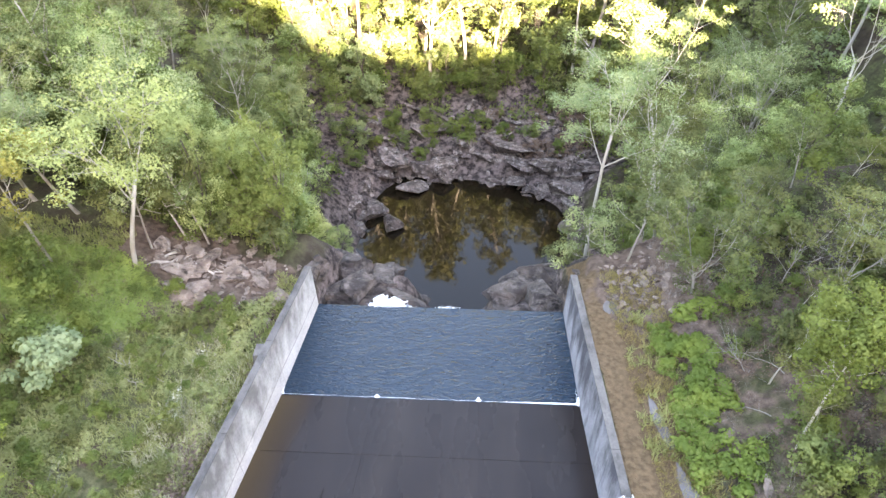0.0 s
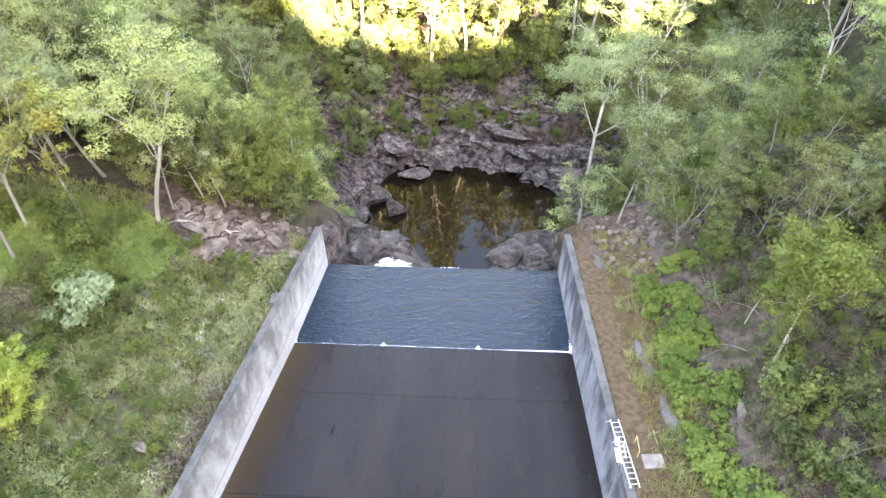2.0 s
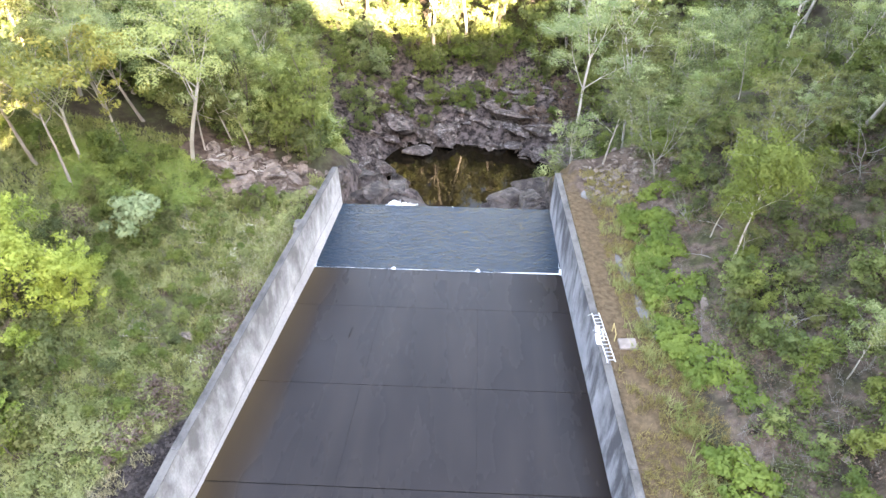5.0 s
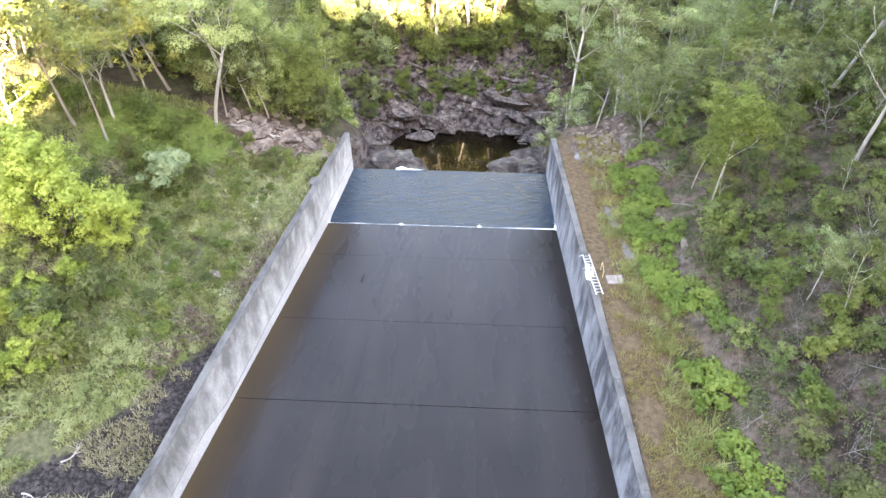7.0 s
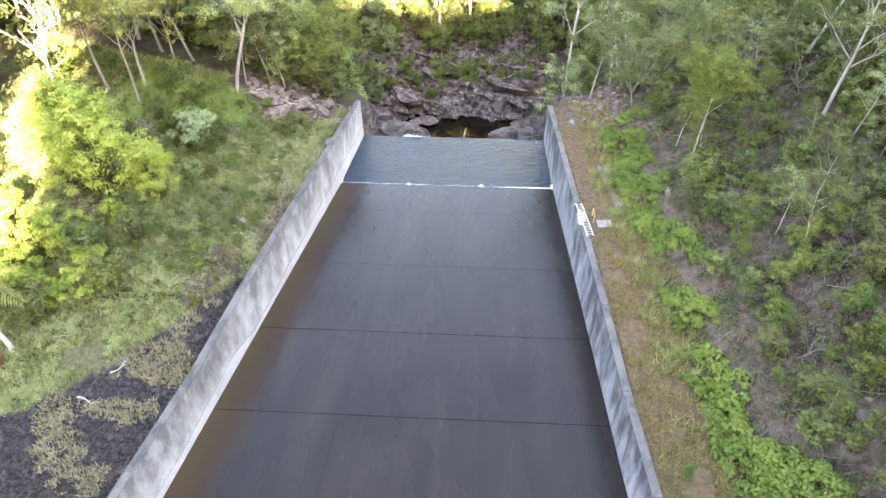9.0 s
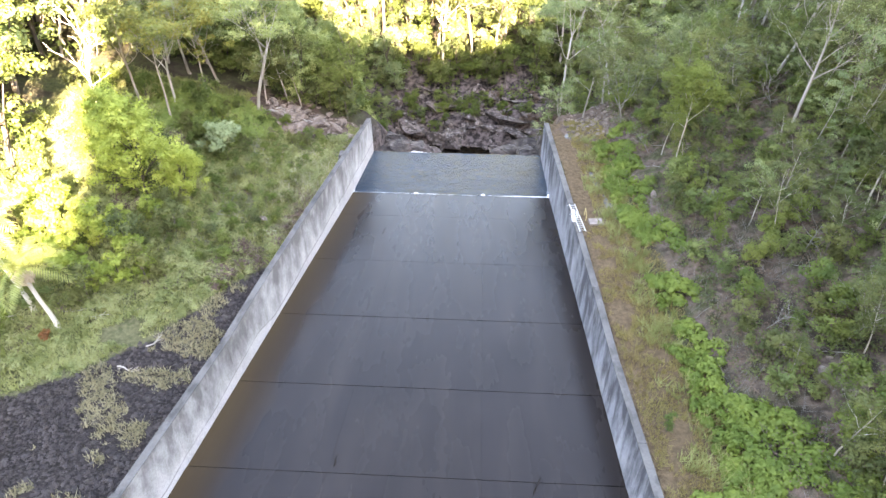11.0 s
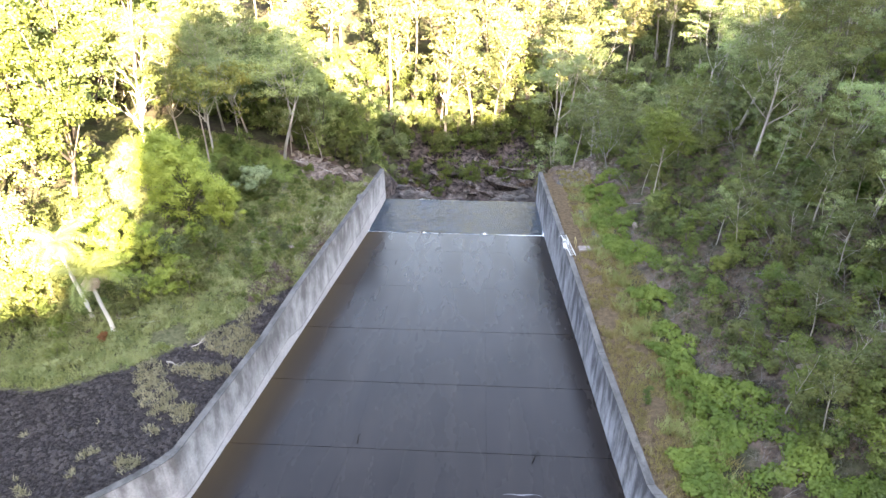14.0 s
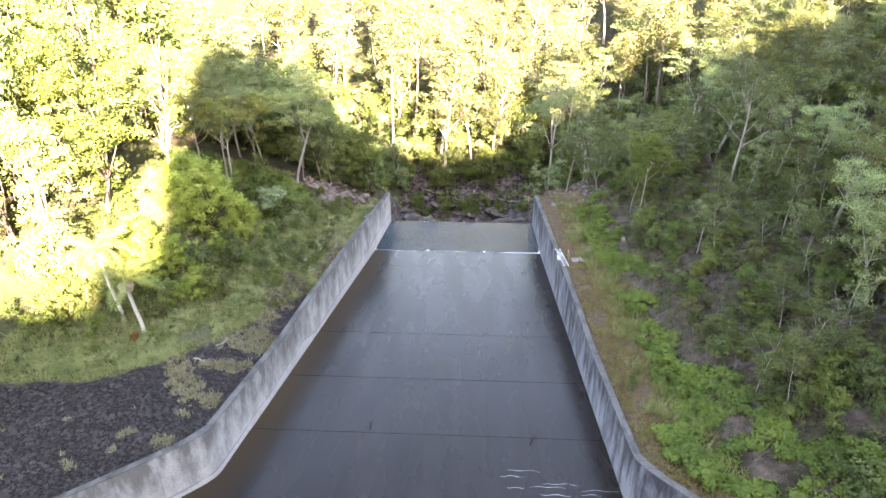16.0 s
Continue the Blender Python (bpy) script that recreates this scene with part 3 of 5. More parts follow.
class Leaves:
    """Single pointed leaves, gathered into one mesh."""

    def __init__(self, rng):
        self.rng, self.c, self.a, self.b = rng, [], [], []

    def clump(self, centre, radius, count, length, width, flat=0.7, droop=0.4):
        rng = self.rng
        d = rng.normal(size=(count, 3))
        d /= np.linalg.norm(d, axis=1)[:, None]
        p = np.asarray(centre) + d * (rng.random((count, 1)) ** 0.36) * radius * np.array([1, 1, flat])
        nm = d * np.array([1, 1, 1 / max(flat, 0.4)]) + np.array([0, 0, 0.35]) + rng.normal(size=(count, 3)) * 0.3
        nm /= np.linalg.norm(nm, axis=1)[:, None] + 1e-9
        ax = rng.normal(size=(count, 3)) + np.array([0, 0, -droop])
        ax -= nm * (ax * nm).sum(1)[:, None]
        ax /= np.linalg.norm(ax, axis=1)[:, None] + 1e-9
        bx = np.cross(nm, ax)
        s = rng.uniform(0.65, 1.3, (count, 1))
        self.c.append(p)
        self.a.append(ax * length * 0.5 * s)
        self.b.append(bx * width * 0.5 * s)

    def mesh(self, name, material):
        c, a, b = (np.concatenate(v) for v in (self.c, self.a, self.b))
        v = np.stack([c - 0.6 * a + 1.15 * b, c + a, c - 0.6 * a - 1.15 * b], 1).reshape(-1, 3)
        n = len(c)
        me = bpy.data.meshes.new(name)
        me.vertices.add(3 * n)
        me.vertices.foreach_set("co", v.astype(np.float32).ravel())
        me.loops.add(3 * n)
        me.loops.foreach_set("vertex_index", np.arange(3 * n, dtype=np.int32))
        me.polygons.add(n)
        me.polygons.foreach_set("loop_start", np.arange(0, 3 * n, 3, dtype=np.int32))
        me.materials.append(material)
        me.update(calc_edges=True)
        return me


def bend(rng, start, direction, length, points, lift, wander):
    """A branch's line: it sets out in a direction and curves upwards."""
    p, d = np.array(start, float), np.array(direction, float)
    out = [p.copy()]
    for _ in range(points - 1):
        d = d + rng.normal(size=3) * wander + np.array([0, 0, lift])
        d /= np.linalg.norm(d)
        p = p + d * length / (points - 1)
        out.append(p.copy())
    return np.array(out)


def thing_of(name, wood, wood_mat, leaves, leaf_mat, label, group, category="tree", wood_name="trunk"):
    root = tagged(new(name), label, category, group)
    root.empty_display_size = 0.5
    if wood:
        part(wood_name, wood.mesh(wood_name, wood_mat), None, root)
    if leaves:
        part("crown", leaves.mesh("crown", leaf_mat), None, root)
    return root


def gum_tree(name, seed, h, bare, spread, label, group, leaf_mat=None, bark_mat=None, limbs=9, clump_r=0.95, per=125, size=(0.185, 0.09), r0=None, forks=4, lean=0.06):
    """An open-crowned tree: pale trunk, rising limbs, leaves in clumps at the tips."""
    rng = np.random.default_rng(seed)
    w, l = Wood(), Leaves(rng)
    r0 = r0 or h * 0.014
    tr = bend(rng, (0, 0, -0.6), (rng.normal() * lean, rng.normal() * lean, 1), h * 0.93 + 0.6, 10, 0.05, 0.05)
    rad = r0 * (1 - np.linspace(0, 1, 10) * 0.82)
    rad[0] *= 1.35
    w.tube(tr, rad, 7)
    turn = rng.random() * 6.28
    for i in range(limbs):
        t = bare + (0.97 - bare) * (i + 0.3 * rng.random()) / limbs
        k = t * 9
        p = tr[int(k)] * (1 - k % 1) + tr[min(int(k) + 1, 9)] * (k % 1)
        az = turn + i * 2.4 + rng.normal() * 0.35
        el = rng.uniform(0.45, 0.95)
        top = (t - bare) / (1 - bare)
        ln = spread * (0.55 + 0.55 * math.sin(math.pi * min(1, 0.25 + 0.75 * top))) * rng.uniform(0.75, 1.15) * (1 - 0.35 * top)
        br = bend(rng, p, (math.cos(az) * math.cos(el), math.sin(az) * math.cos(el), math.sin(el)), ln, 6, 0.10, 0.13)
        rb = max(0.018, r0 * 0.5 * (1 - t * 0.6))
        w.tube(br, rb * (1 - np.linspace(0, 1, 6) * 0.75), 4)
        for j in range(forks):
            q = br[2 + j % 4] if j < forks - 1 else br[-1]
            a2 = az + rng.normal() * 0.9
            e2 = rng.uniform(0.1, 0.95)
            sb = bend(rng, q, (math.cos(a2) * math.cos(e2), math.sin(a2) * math.cos(e2), math.sin(e2)), ln * rng.uniform(0.28, 0.5), 4, 0.08, 0.2)
            w.tube(sb, rb * 0.4 * (1 - np.linspace(0, 1, 4) * 0.7), 3)
            for _ in range(2):
                cr = clump_r * rng.uniform(0.55, 1.15)
                l.clump(sb[-1] + rng.normal(size=3) * clump_r * 0.45, cr, int(per * (cr / clump_r) ** 2), *size, flat=0.62, droop=0.7)
    return thing_of(name, w, bark_mat or M_GUM_BARK, l, leaf_mat or M_LEAF_GUM, label, group)


def bushy_tree(name, seed, h, width, low, label, group, leaf_mat, clumps=70, per=80, size=(0.26, 0.17), clump_r=0.8, bark_mat=None, category="tree"):
    """A dense-crowned tree or bush: several lobes, each wrapped in clumps of leaves."""
    rng = np.random.default_rng(seed)
    w, l = Wood(), Leaves(rng)
    lobes = []
    for i in range(max(4, int(clumps / 9))):
        a, z = rng.random() * 6.28, low + (h - low) * rng.random() ** 0.8
        prof = math.sin(math.pi * min(1, 0.18 + 0.80 * (z - low) / (h - low)))
        rr = width * 0.36 * prof * rng.random() ** 0.5
        lobes.append((np.array([math.cos(a) * rr, math.sin(a) * rr, z]), width * rng.uniform(0.17, 0.30)))
    stem = bend(rng, (0, 0, -0.5), (rng.normal() * 0.08, rng.normal() * 0.08, 1), h * 0.8 + 0.5, 7, 0.04, 0.06)
    w.tube(stem, h * 0.013 * (1.2 - np.linspace(0, 1, 7)) + 0.012, 6)
    for c, _ in lobes:
        k = int(np.clip((c[2] * 0.65 / (h * 0.8)) * 6, 0, 5))
        w.tube(np.linspace(stem[k], c, 4) + rng.normal(size=(4, 3)) * 0.05 * np.array([[0], [1], [1], [0]]), h * 0.006 * np.array([1, 0.8, 0.6, 0.35]) + 0.008, 4)
    for i in range(clumps):
        c, r = lobes[i % len(lobes)]
        d = rng.normal(size=3)
        d[2] = abs(d[2]) * 0.9 - 0.25
        d /= np.linalg.norm(d)
        cr = clump_r * rng.uniform(0.6, 1.2)
        p = c + d * r * rng.uniform(0.75, 1.15)
        p[2] = max(p[2], cr * 0.35)
        l.clump(p, cr, int(per * (cr / clump_r) ** 2), *size, flat=0.7, droop=0.25)
    return thing_of(name, w, bark_mat or M_GREY_BARK, l, leaf_mat, label, group, category, "stem" if category == "bush" else "trunk")


def forked_gum(name, seed, h, fork, spread, label, group, leaf_mat, limbs=4, pads=5, pad_r=0.9, per=112, size=(0.185, 0.095), r0=None, lean=0.10, bark_mat=None, tip=0.0):
    """A gum whose trunk parts low into long bare pale limbs that carry flat pads of leaves."""
    rng = np.random.default_rng(seed)
    w, l = Wood(), Leaves(rng)
    r0 = r0 or h * 0.0105
    tr = bend(rng, (0, 0, -0.6), (rng.normal() * lean + tip, rng.normal() * lean, 1), fork + 0.6, 7, 0.03, 0.06)
    w.tube(tr, r0 * (1.25 - np.linspace(0, 1, 7) * 0.45), 8)
    turn = rng.random() * 6.28
    for i in range(limbs):
        az = turn + 6.28 * i / limbs + rng.normal() * 0.3
        el = rng.uniform(0.95, 1.35)
        ln = (h - fork) * rng.uniform(0.8, 1.05)
        k = 0.22 * spread / max(ln, 0.1)
        br = bend(rng, tr[-1 - i % 2], (math.cos(az) * (math.cos(el) + k), math.sin(az) * (math.cos(el) + k), math.sin(el)), ln, 8, 0.09, 0.12)
        rb = r0 * rng.uniform(0.34, 0.5)
        w.tube(br, rb * (1 - np.linspace(0, 1, 8) * 0.78), 6)
        for j in range(pads + 1):
            q = br[min(7, 2 + j)]
            a2, e2 = az + rng.normal() * 1.0, rng.uniform(0.15, 0.9)
            sb = br[5:8] if j == pads else bend(rng, q, (math.cos(a2) * math.cos(e2), math.sin(a2) * math.cos(e2), math.sin(e2)), spread * rng.uniform(0.3, 0.6), 5, 0.10, 0.18)
            if j < pads:
                w.tube(sb, rb * 0.38 * (1 - np.linspace(0, 1, 5) * 0.75), 4)
            for _ in range(3):
                cr = pad_r * rng.uniform(0.6, 1.2)
                tip = sb[-1] + rng.normal(size=3) * pad_r * np.array([0.75, 0.75, 0.3])
                w.tube(np.linspace(sb[-2], tip, 3), [rb * 0.12 + 0.006, rb * 0.08 + 0.005, 0.005], 3)
                l.clump(tip, cr, int(per * (cr / pad_r) ** 2), *size, flat=0.45, droop=0.6)
    return thing_of(name, w, bark_mat or M_WHITE_BARK, l, leaf_mat, label, group)


def bare_tree(name, seed, h, spread, label, group, limbs=9, r0=0.16, mat=None):
    """A leafless tree with forked, bleached limbs."""
    rng = np.random.default_rng(seed)
    w = Wood()
    tr = bend(rng, (0, 0, -0.5), (0.05, 0, 1), h + 0.5, 9, 0.03, 0.09)
    w.tube(tr, r0 * (1.1 - np.linspace(0, 1, 9) * 0.9), 7)
    for i in range(limbs):
        k = 3 + int(5 * i / limbs)
        az, el = i * 2.4 + rng.normal() * 0.4, rng.uniform(0.4, 1.0)
        ln = spread * rng.uniform(0.6, 1.1)
        br = bend(rng, tr[k], (math.cos(az) * math.cos(el), math.sin(az) * math.cos(el), math.sin(el)), ln, 6, 0.10, 0.22)
        w.tube(br, r0 * 0.45 * (1 - np.linspace(0, 1, 6) * 0.8), 5)
        for j in range(4):
            a2, e2 = az + rng.normal() * 0.9, rng.uniform(0.0, 1.1)
            sb = bend(rng, br[2 + j % 4], (math.cos(a2) * math.cos(e2), math.sin(a2) * math.cos(e2), math.sin(e2)), ln * rng.uniform(0.25, 0.5), 4, 0.06, 0.25)
            w.tube(sb, r0 * 0.2 * (1 - np.linspace(0, 1, 4) * 0.75), 4)
    root = tagged(new(name), label, "dead tree", group)
    part("trunk", w.mesh("trunk", mat or M_DEAD), None, root)
    return root


USED = set()


def plant(proto, x, y, scale=1.0, turn=0.0, sink=0.0, stretch=1.0, tilt=0.0, z=None):
    """Stands a plant (the first time the pattern itself, then copies) on the ground."""
    h = float(ground_z(x, y)) if z is None else z
    m = pose(x, y, h - sink, tilt, 0, turn) @ Matrix.Diagonal((scale, scale, scale * stretch, 1))
    if proto.name not in USED:
        USED.add(proto.name)
        proto.matrix_basis = m
        return proto
    own = proto.scale
    return copy_thing(proto, m @ Matrix.Diagonal((1 / own[0], 1 / own[1], 1 / own[2], 1)))


# patterns
GUMS = [gum_tree("gum_tree", 11 + i, 13.0, 0.40 + 0.06 * (i % 2), 4.6, "pale-trunked gum tree with an open grey-green crown", "gum trees on the banks", M_LEAF_GUM if i % 2 else M_LEAF_SAGE, limbs=10) for i in range(4)]
SAPLINGS = [gum_tree("gum_sapling", 31 + i, 7.0, 0.42, 2.5, "slender young gum with a thin pale stem", "saplings on the banks", (M_LEAF_SAGE, M_LEAF_GUM, M_LEAF_SAGE)[i % 3], limbs=7, clump_r=0.6, per=92, size=(0.175, 0.08), forks=3, r0=0.075, bark_mat=M_GUM_BARK) for i in range(4)]
UMBRELLA = gum_tree("umbrella_tree", 51, 9.5, 0.62, 4.2, "flat-topped tree with pale forked limbs and sparse yellowing leaves", "gum trees on the banks", M_LEAF_YELLOW, limbs=8, clump_r=0.7, per=60, size=(0.26, 0.14), forks=5)
BROADS = [bushy_tree("broadleaf_tree", 61 + i, 9.5, 6.0, 1.6, "dense round-crowned broadleaf tree in deep green", "broadleaf trees on the banks", (M_LEAF_FRESH, M_LEAF_GREEN, M_LEAF_FRESH)[i % 3], clumps=126, per=72, clump_r=0.64, size=(0.195, 0.12)) for i in range(3)]
BUSHES = [bushy_tree(("green_bush", "grey_green_bush", "dark_bush", "leafy_bush")[i], 81 + i, 2.2, 2.6, 0.3, ("low leafy green bush on the bank", "low grey-green bush on the bank", "low dark green bush on the bank", "low bright green bush on the bank")[i], "bushes on the banks", (M_LEAF_GREEN, M_LEAF_SAGE, M_LEAF_DARK, M_LEAF_BRIGHT)[i % 4], clumps=34, per=44, size=(0.19, 0.115), clump_r=0.42, category="bush") for i in range(4)]
FORKED = [forked_gum("forked_gum", 201 + i, 13.0, (5.6, 6.2, 7.0)[i], 4.0, "white-limbed forked gum with flat pads of pale leaves", "gum trees on the banks", (M_LEAF_GUM, M_LEAF_FRESH, M_LEAF_SAGE)[i], limbs=(4, 5, 5)[i]) for i in range(3)]
TWIG_GUM = forked_gum("twiggy_grey_gum", 211, 9.0, 2.6, 3.6, "half-bare gum with many thin whitish twigs and thin grey-green leaves", "gum trees on the banks", M_LEAF_SAGE, limbs=6, pads=5, pad_r=0.65, per=44, size=(0.22, 0.10), r0=0.085, bark_mat=M_TWIG_BARK)
TALLS = [gum_tree("forest_gum", 101 + i, 33.0, (0.28, 0.5, 0.38, 0.55)[i], 5.6, "tall straight forest gum on the valley slope", "tall forest trees", M_LEAF_FOREST if i != 1 else M_LEAF_GUM, limbs=18, clump_r=1.75, per=40, size=(0.62, 0.34), forks=3, r0=0.36, lean=0.02) for i in range(4)]
MIDS = [bushy_tree("forest_tree", 121 + i, 17.0, 9.0, 2.0, "bushy forest tree on the valley side", "forest understorey trees", (M_LEAF_DARK, M_LEAF_GREEN, M_LEAF_GUM)[i], clumps=90, per=23, size=(0.66, 0.45), clump_r=1.4) for i in range(3)]
ROUND_GUM = gum_tree("round_crowned_gum", 171, 10.0, 0.50, 2.9, "young gum with a rounded yellow-green crown on a pale leaning stem", "saplings on the banks", M_LEAF_BRIGHT, limbs=13, clump_r=0.75, per=140, size=(0.19, 0.095), forks=4, r0=0.10, lean=0.16)
BIG_BUSH = bushy_tree("big_bush", 172, 7.6, 7.6, 0.5, "tall spreading bright green bush on the grassy bank", "bushes on the banks", M_LEAF_LIME, clumps=170, per=88, size=(0.21, 0.14), clump_r=0.72, category="bush")
YELLOW_BUSH = bushy_tree("yellow_green_bush", 140, 3.6, 4.0, 0.4, "bright yellow-green leafy bush among low scrub", "bushes on the banks", M_LEAF_LIME, clumps=55, per=70, size=(0.24, 0.15), clump_r=0.55, category="bush")
SILVER_BUSH = bushy_tree("silver_bush", 141, 2.2, 4.0, 0.4, "pale silvery-leaved shrub on the grassy bank", "", M_LEAF_SILVER, clumps=46, per=110, size=(0.20, 0.15), clump_r=0.5, category="bush")
FEATHER = bushy_tree("feathery_sapling", 142, 5.2, 2.0, 0.9, "narrow bright green sapling on the brown hillside", "saplings on the banks", M_LEAF_BRIGHT, clumps=46, per=60, size=(0.2, 0.08), clump_r=0.45)
TWIGGY = [bare_tree("leafless_shrub", 150 + i, 2.4, 2.0, "leafless grey shrub of thin forked twigs", "leafless shrubs", limbs=9, r0=0.034, mat=M_TWIG_BARK) for i in range(2)]
DEAD = bare_tree("dead_tree", 160, 8.5, 3.6, "bleached dead tree with bare forked limbs", "", limbs=11, r0=0.2)


# ---- plants: where they stand ----
def clear_of_chute(x, y, margin):
    return x < wall_left_x(np.array(y)) - margin or x > wall_right_x(np.array(y)) + margin


rng_p = random.Random(77)


def scatter(protos, count, xr, yr, size, margin=3.0, accept=None, sink=0.1, gap=2.0):
    done, tries = [], 0
    while len(done) < count and tries < count * 40:
        tries += 1
        x, y = rng_p.uniform(*xr), rng_p.uniform(*yr)
        if y < LIP + 2 and not clear_of_chute(x, y, margin):
            continue
        if accept and not accept(x, y):
            continue
        if any((x - a) ** 2 + (y - b) ** 2 < gap * gap for a, b in done):
            continue
        done.append((x, y))
        plant(rng_p.choice(protos), x, y, rng_p.uniform(*size), rng_p.uniform(0, 360), sink, rng_p.uniform(0.88, 1.15), rng_p.uniform(-4, 4))


# trees that can be told apart, bank by bank
for proto, x, y, h, ref, turn in (
        (FORKED[1], -23.6, 32.4, 15.0, 13.0, 20), (UMBRELLA, -27.8, 30.4, 9.6, 9.5, 60), (FORKED[0], -30.5, 28.1, 11.5, 13.0, 140),
        (SAPLINGS[0], -23.1, 34.3, 9.0, 7.0, 0), (SAPLINGS[1], -21.0, 35.7, 9.5, 7.0, 70), (SAPLINGS[2], -19.8, 36.4, 9.0, 7.0, 200),
        (UMBRELLA, -29.9, 25.2, 10.2, 9.5, 250), (GUMS[2], -33.5, 27.5, 11.5, 13.0, 300),
        (SAPLINGS[3], 12.3, 36.3, 9.5, 7.0, 10), (SAPLINGS[1], 10.6, 39.6, 8.0, 7.0, 90), (SAPLINGS[2], 12.4, 40.2, 9.0, 7.0, 160), (SAPLINGS[0], 11.2, 43.5, 10.0, 7.0, 220), (TWIG_GUM, 15.8, 31.5, 9.0, 9.0, 50),
        (TWIG_GUM, 22.3, 27.0, 9.0, 9.0, 270),
        (ROUND_GUM, 18.0, 18.8, 10.0, 10.0, 90), (FORKED[1], 28.3, -5.8, 11.0, 13.0, 130), (GUMS[0], 27.3, 20.2, 12.5, 13.0, 330),
        (FEATHER, 18.6, 9.0, 4.6, 5.2, 0), (FEATHER, 12.0, -8.1, 1.9, 5.2, 50), (FEATHER, 12.6, 38.5, 3.2, 5.2, 50)):
    plant(proto, x, y, h / ref, turn, 0.1)
for k, (x, y, fork, top, spread, mat) in enumerate(((11.3, 41.5, 10.8, 16.8, 4.4, M_LEAF_GUM), (20.6, 50.0, 9.4, 18.5, 6.5, M_LEAF_FRESH), (32.0, 52.0, 12.0, 23.0, 7.0, M_LEAF_FRESH), (17.6, 46.5, 6.0, 12.0, 4.0, M_LEAF_SAGE), (28.6, 29.6, 19.5, 27.5, 5.0, M_LEAF_SAGE), (32.2, 26.6, 22.0, 29.0, 4.5, M_LEAF_SAGE))):
    foot_z = float(ground_z(x, y))
    plant(forked_gum("tall_forked_gum", 260 + k, top - foot_z, fork - foot_z, spread, "tall gum with white forked limbs above the gorge", "gum trees on the banks", mat, limbs=5, pads=7, pad_r=1.0, per=120, r0=0.14, lean=0.0, tip=(-0.16, -0.1, 0.05, -0.1, 0.22, 0.25)[k], bark_mat=(M_WHITE_BARK, M_GREY_BARK)[k == 5]), x, y)
for x, y, h in ((-27.6, 13.2, 7.8), (-30.5, 15.8, 7.2), (-24.6, 14.2, 4.6)):
    plant(BIG_BUSH, x, y, h / 7.6, x * 40, 0.3)
for x, y, k in ((-29.5, 7.5, 0.9), (-31.0, 5.0, 0.8), (-27.8, 8.6, 0.6), (-33.0, 8.0, 1.1), (-29.0, 4.2, 0.5), (-26.0, 10.4, 0.55)):
    plant(YELLOW_BUSH, x, y, k, x * 50, 0.1)
for x, y, k in ((-30.3, 4.8, 0.75), (-28.0, 3.4, 0.6), (-26.4, 4.2, 0.65), (-25.6, 6.1, 0.6), (-36.3, 0.8, 0.8), (-36.9, -1.4, 0.7), (-35.6, 2.9, 0.9), (-38.6, 2.3, 1.1), (-32.2, 6.5, 0.9), (-28.9, 7.1, 0.8)):
    plant(YELLOW_BUSH if x > -34 else BUSHES[0], x, y, k * (1.0 if x > -34 else 1.7), x * 70, 0.15)
plant(SILVER_BUSH, -23.8, 22.2, 1.35, 30, 0.15)
plant(YELLOW_BUSH, -25.4, 17.0, 0.75, 0, 0.1)
plant(YELLOW_BUSH, -26.8, 6.5, 0.7, 90, 0.1)
plant(YELLOW_BUSH, -24.6, 5.0, 0.5, 200, 0.1)
plant(DEAD, -36.0, 24.0, 0.98, 0, 0.1)
for proto, x, y, s, tilt in ((TWIGGY[0], -20.4, 24.6, 0.9, 62), (TWIGGY[1], -20.6, 13.7, 1.1, 70), (TWIGGY[0], -21.9, 12.6, 0.8, 74), (TWIGGY[1], 23.4, 4.9, 1.2, 4), (TWIGGY[0], 18.8, 12.8, 1.0, 8),
                             (TWIGGY[1], 26.0, -2.5, 1.0, 8), (TWIGGY[1], 27.4, 24.6, 1.7, 20), (TWIGGY[0], 29.8, 22.8, 1.5, 10), (TWIGGY[1], 31.0, 15.0, 1.6, 8), (TWIGGY[0], 24.5, -9.5, 1.5, 6), (TWIGGY[1], 29.5, 1.5, 1.6, 12), (TWIGGY[0], 17.0, 24.5, 1.1, 30), (TWIGGY[1], 20.6, 30.5, 1.4, 10), (TWIGGY[0], 30.0, 9.0, 1.3, 5), (TWIGGY[1], 19.5, -1.0, 0.9, 12)):
    plant(proto, x, y, s, x * 77 % 360, 0.0, tilt=tilt, z=float(ground_z(x, y)) + 0.12)


def gorge_wall(x, y):
    return float(land(x, y)) > -30


# the far slope: tall trees that catch the sun, and the dark trees below them
plant(TALLS[0], -8.0, 118.0, 38.0 / 33, 0, 0.2)
plant(TALLS[2], 23.0, 121.0, 38.0 / 33, 90, 0.2)
scatter(TALLS, 62, (-60, 66), (119, 175), (0.8, 1.15), gap=5.5)
scatter(TALLS, 18, (-100, 100), (150, 215), (0.85, 1.15), gap=8.0)
scatter(MIDS, 66, (-60, 60), (111, 150), (0.5, 0.95), gap=4.2, accept=gorge_wall)
scatter(MIDS, 26, (-28, 32), (107, 124), (0.32, 0.6), gap=3.0, accept=gorge_wall)
scatter(MIDS, 16, (-34, -18), (72, 100), (0.4, 0.7), gap=3.2, accept=gorge_wall)
scatter(MIDS, 14, (18, 34), (72, 100), (0.4, 0.65), gap=3.2, accept=gorge_wall)
scatter(MIDS, 26, (-55, 45), (117, 142), (0.45, 0.75), gap=3.6)
scatter(MIDS, 14, (-36, -18), (97, 118), (0.35, 0.6), gap=3.0)
scatter(MIDS, 10, (20, 36), (97, 118), (0.35, 0.6), gap=3.0)
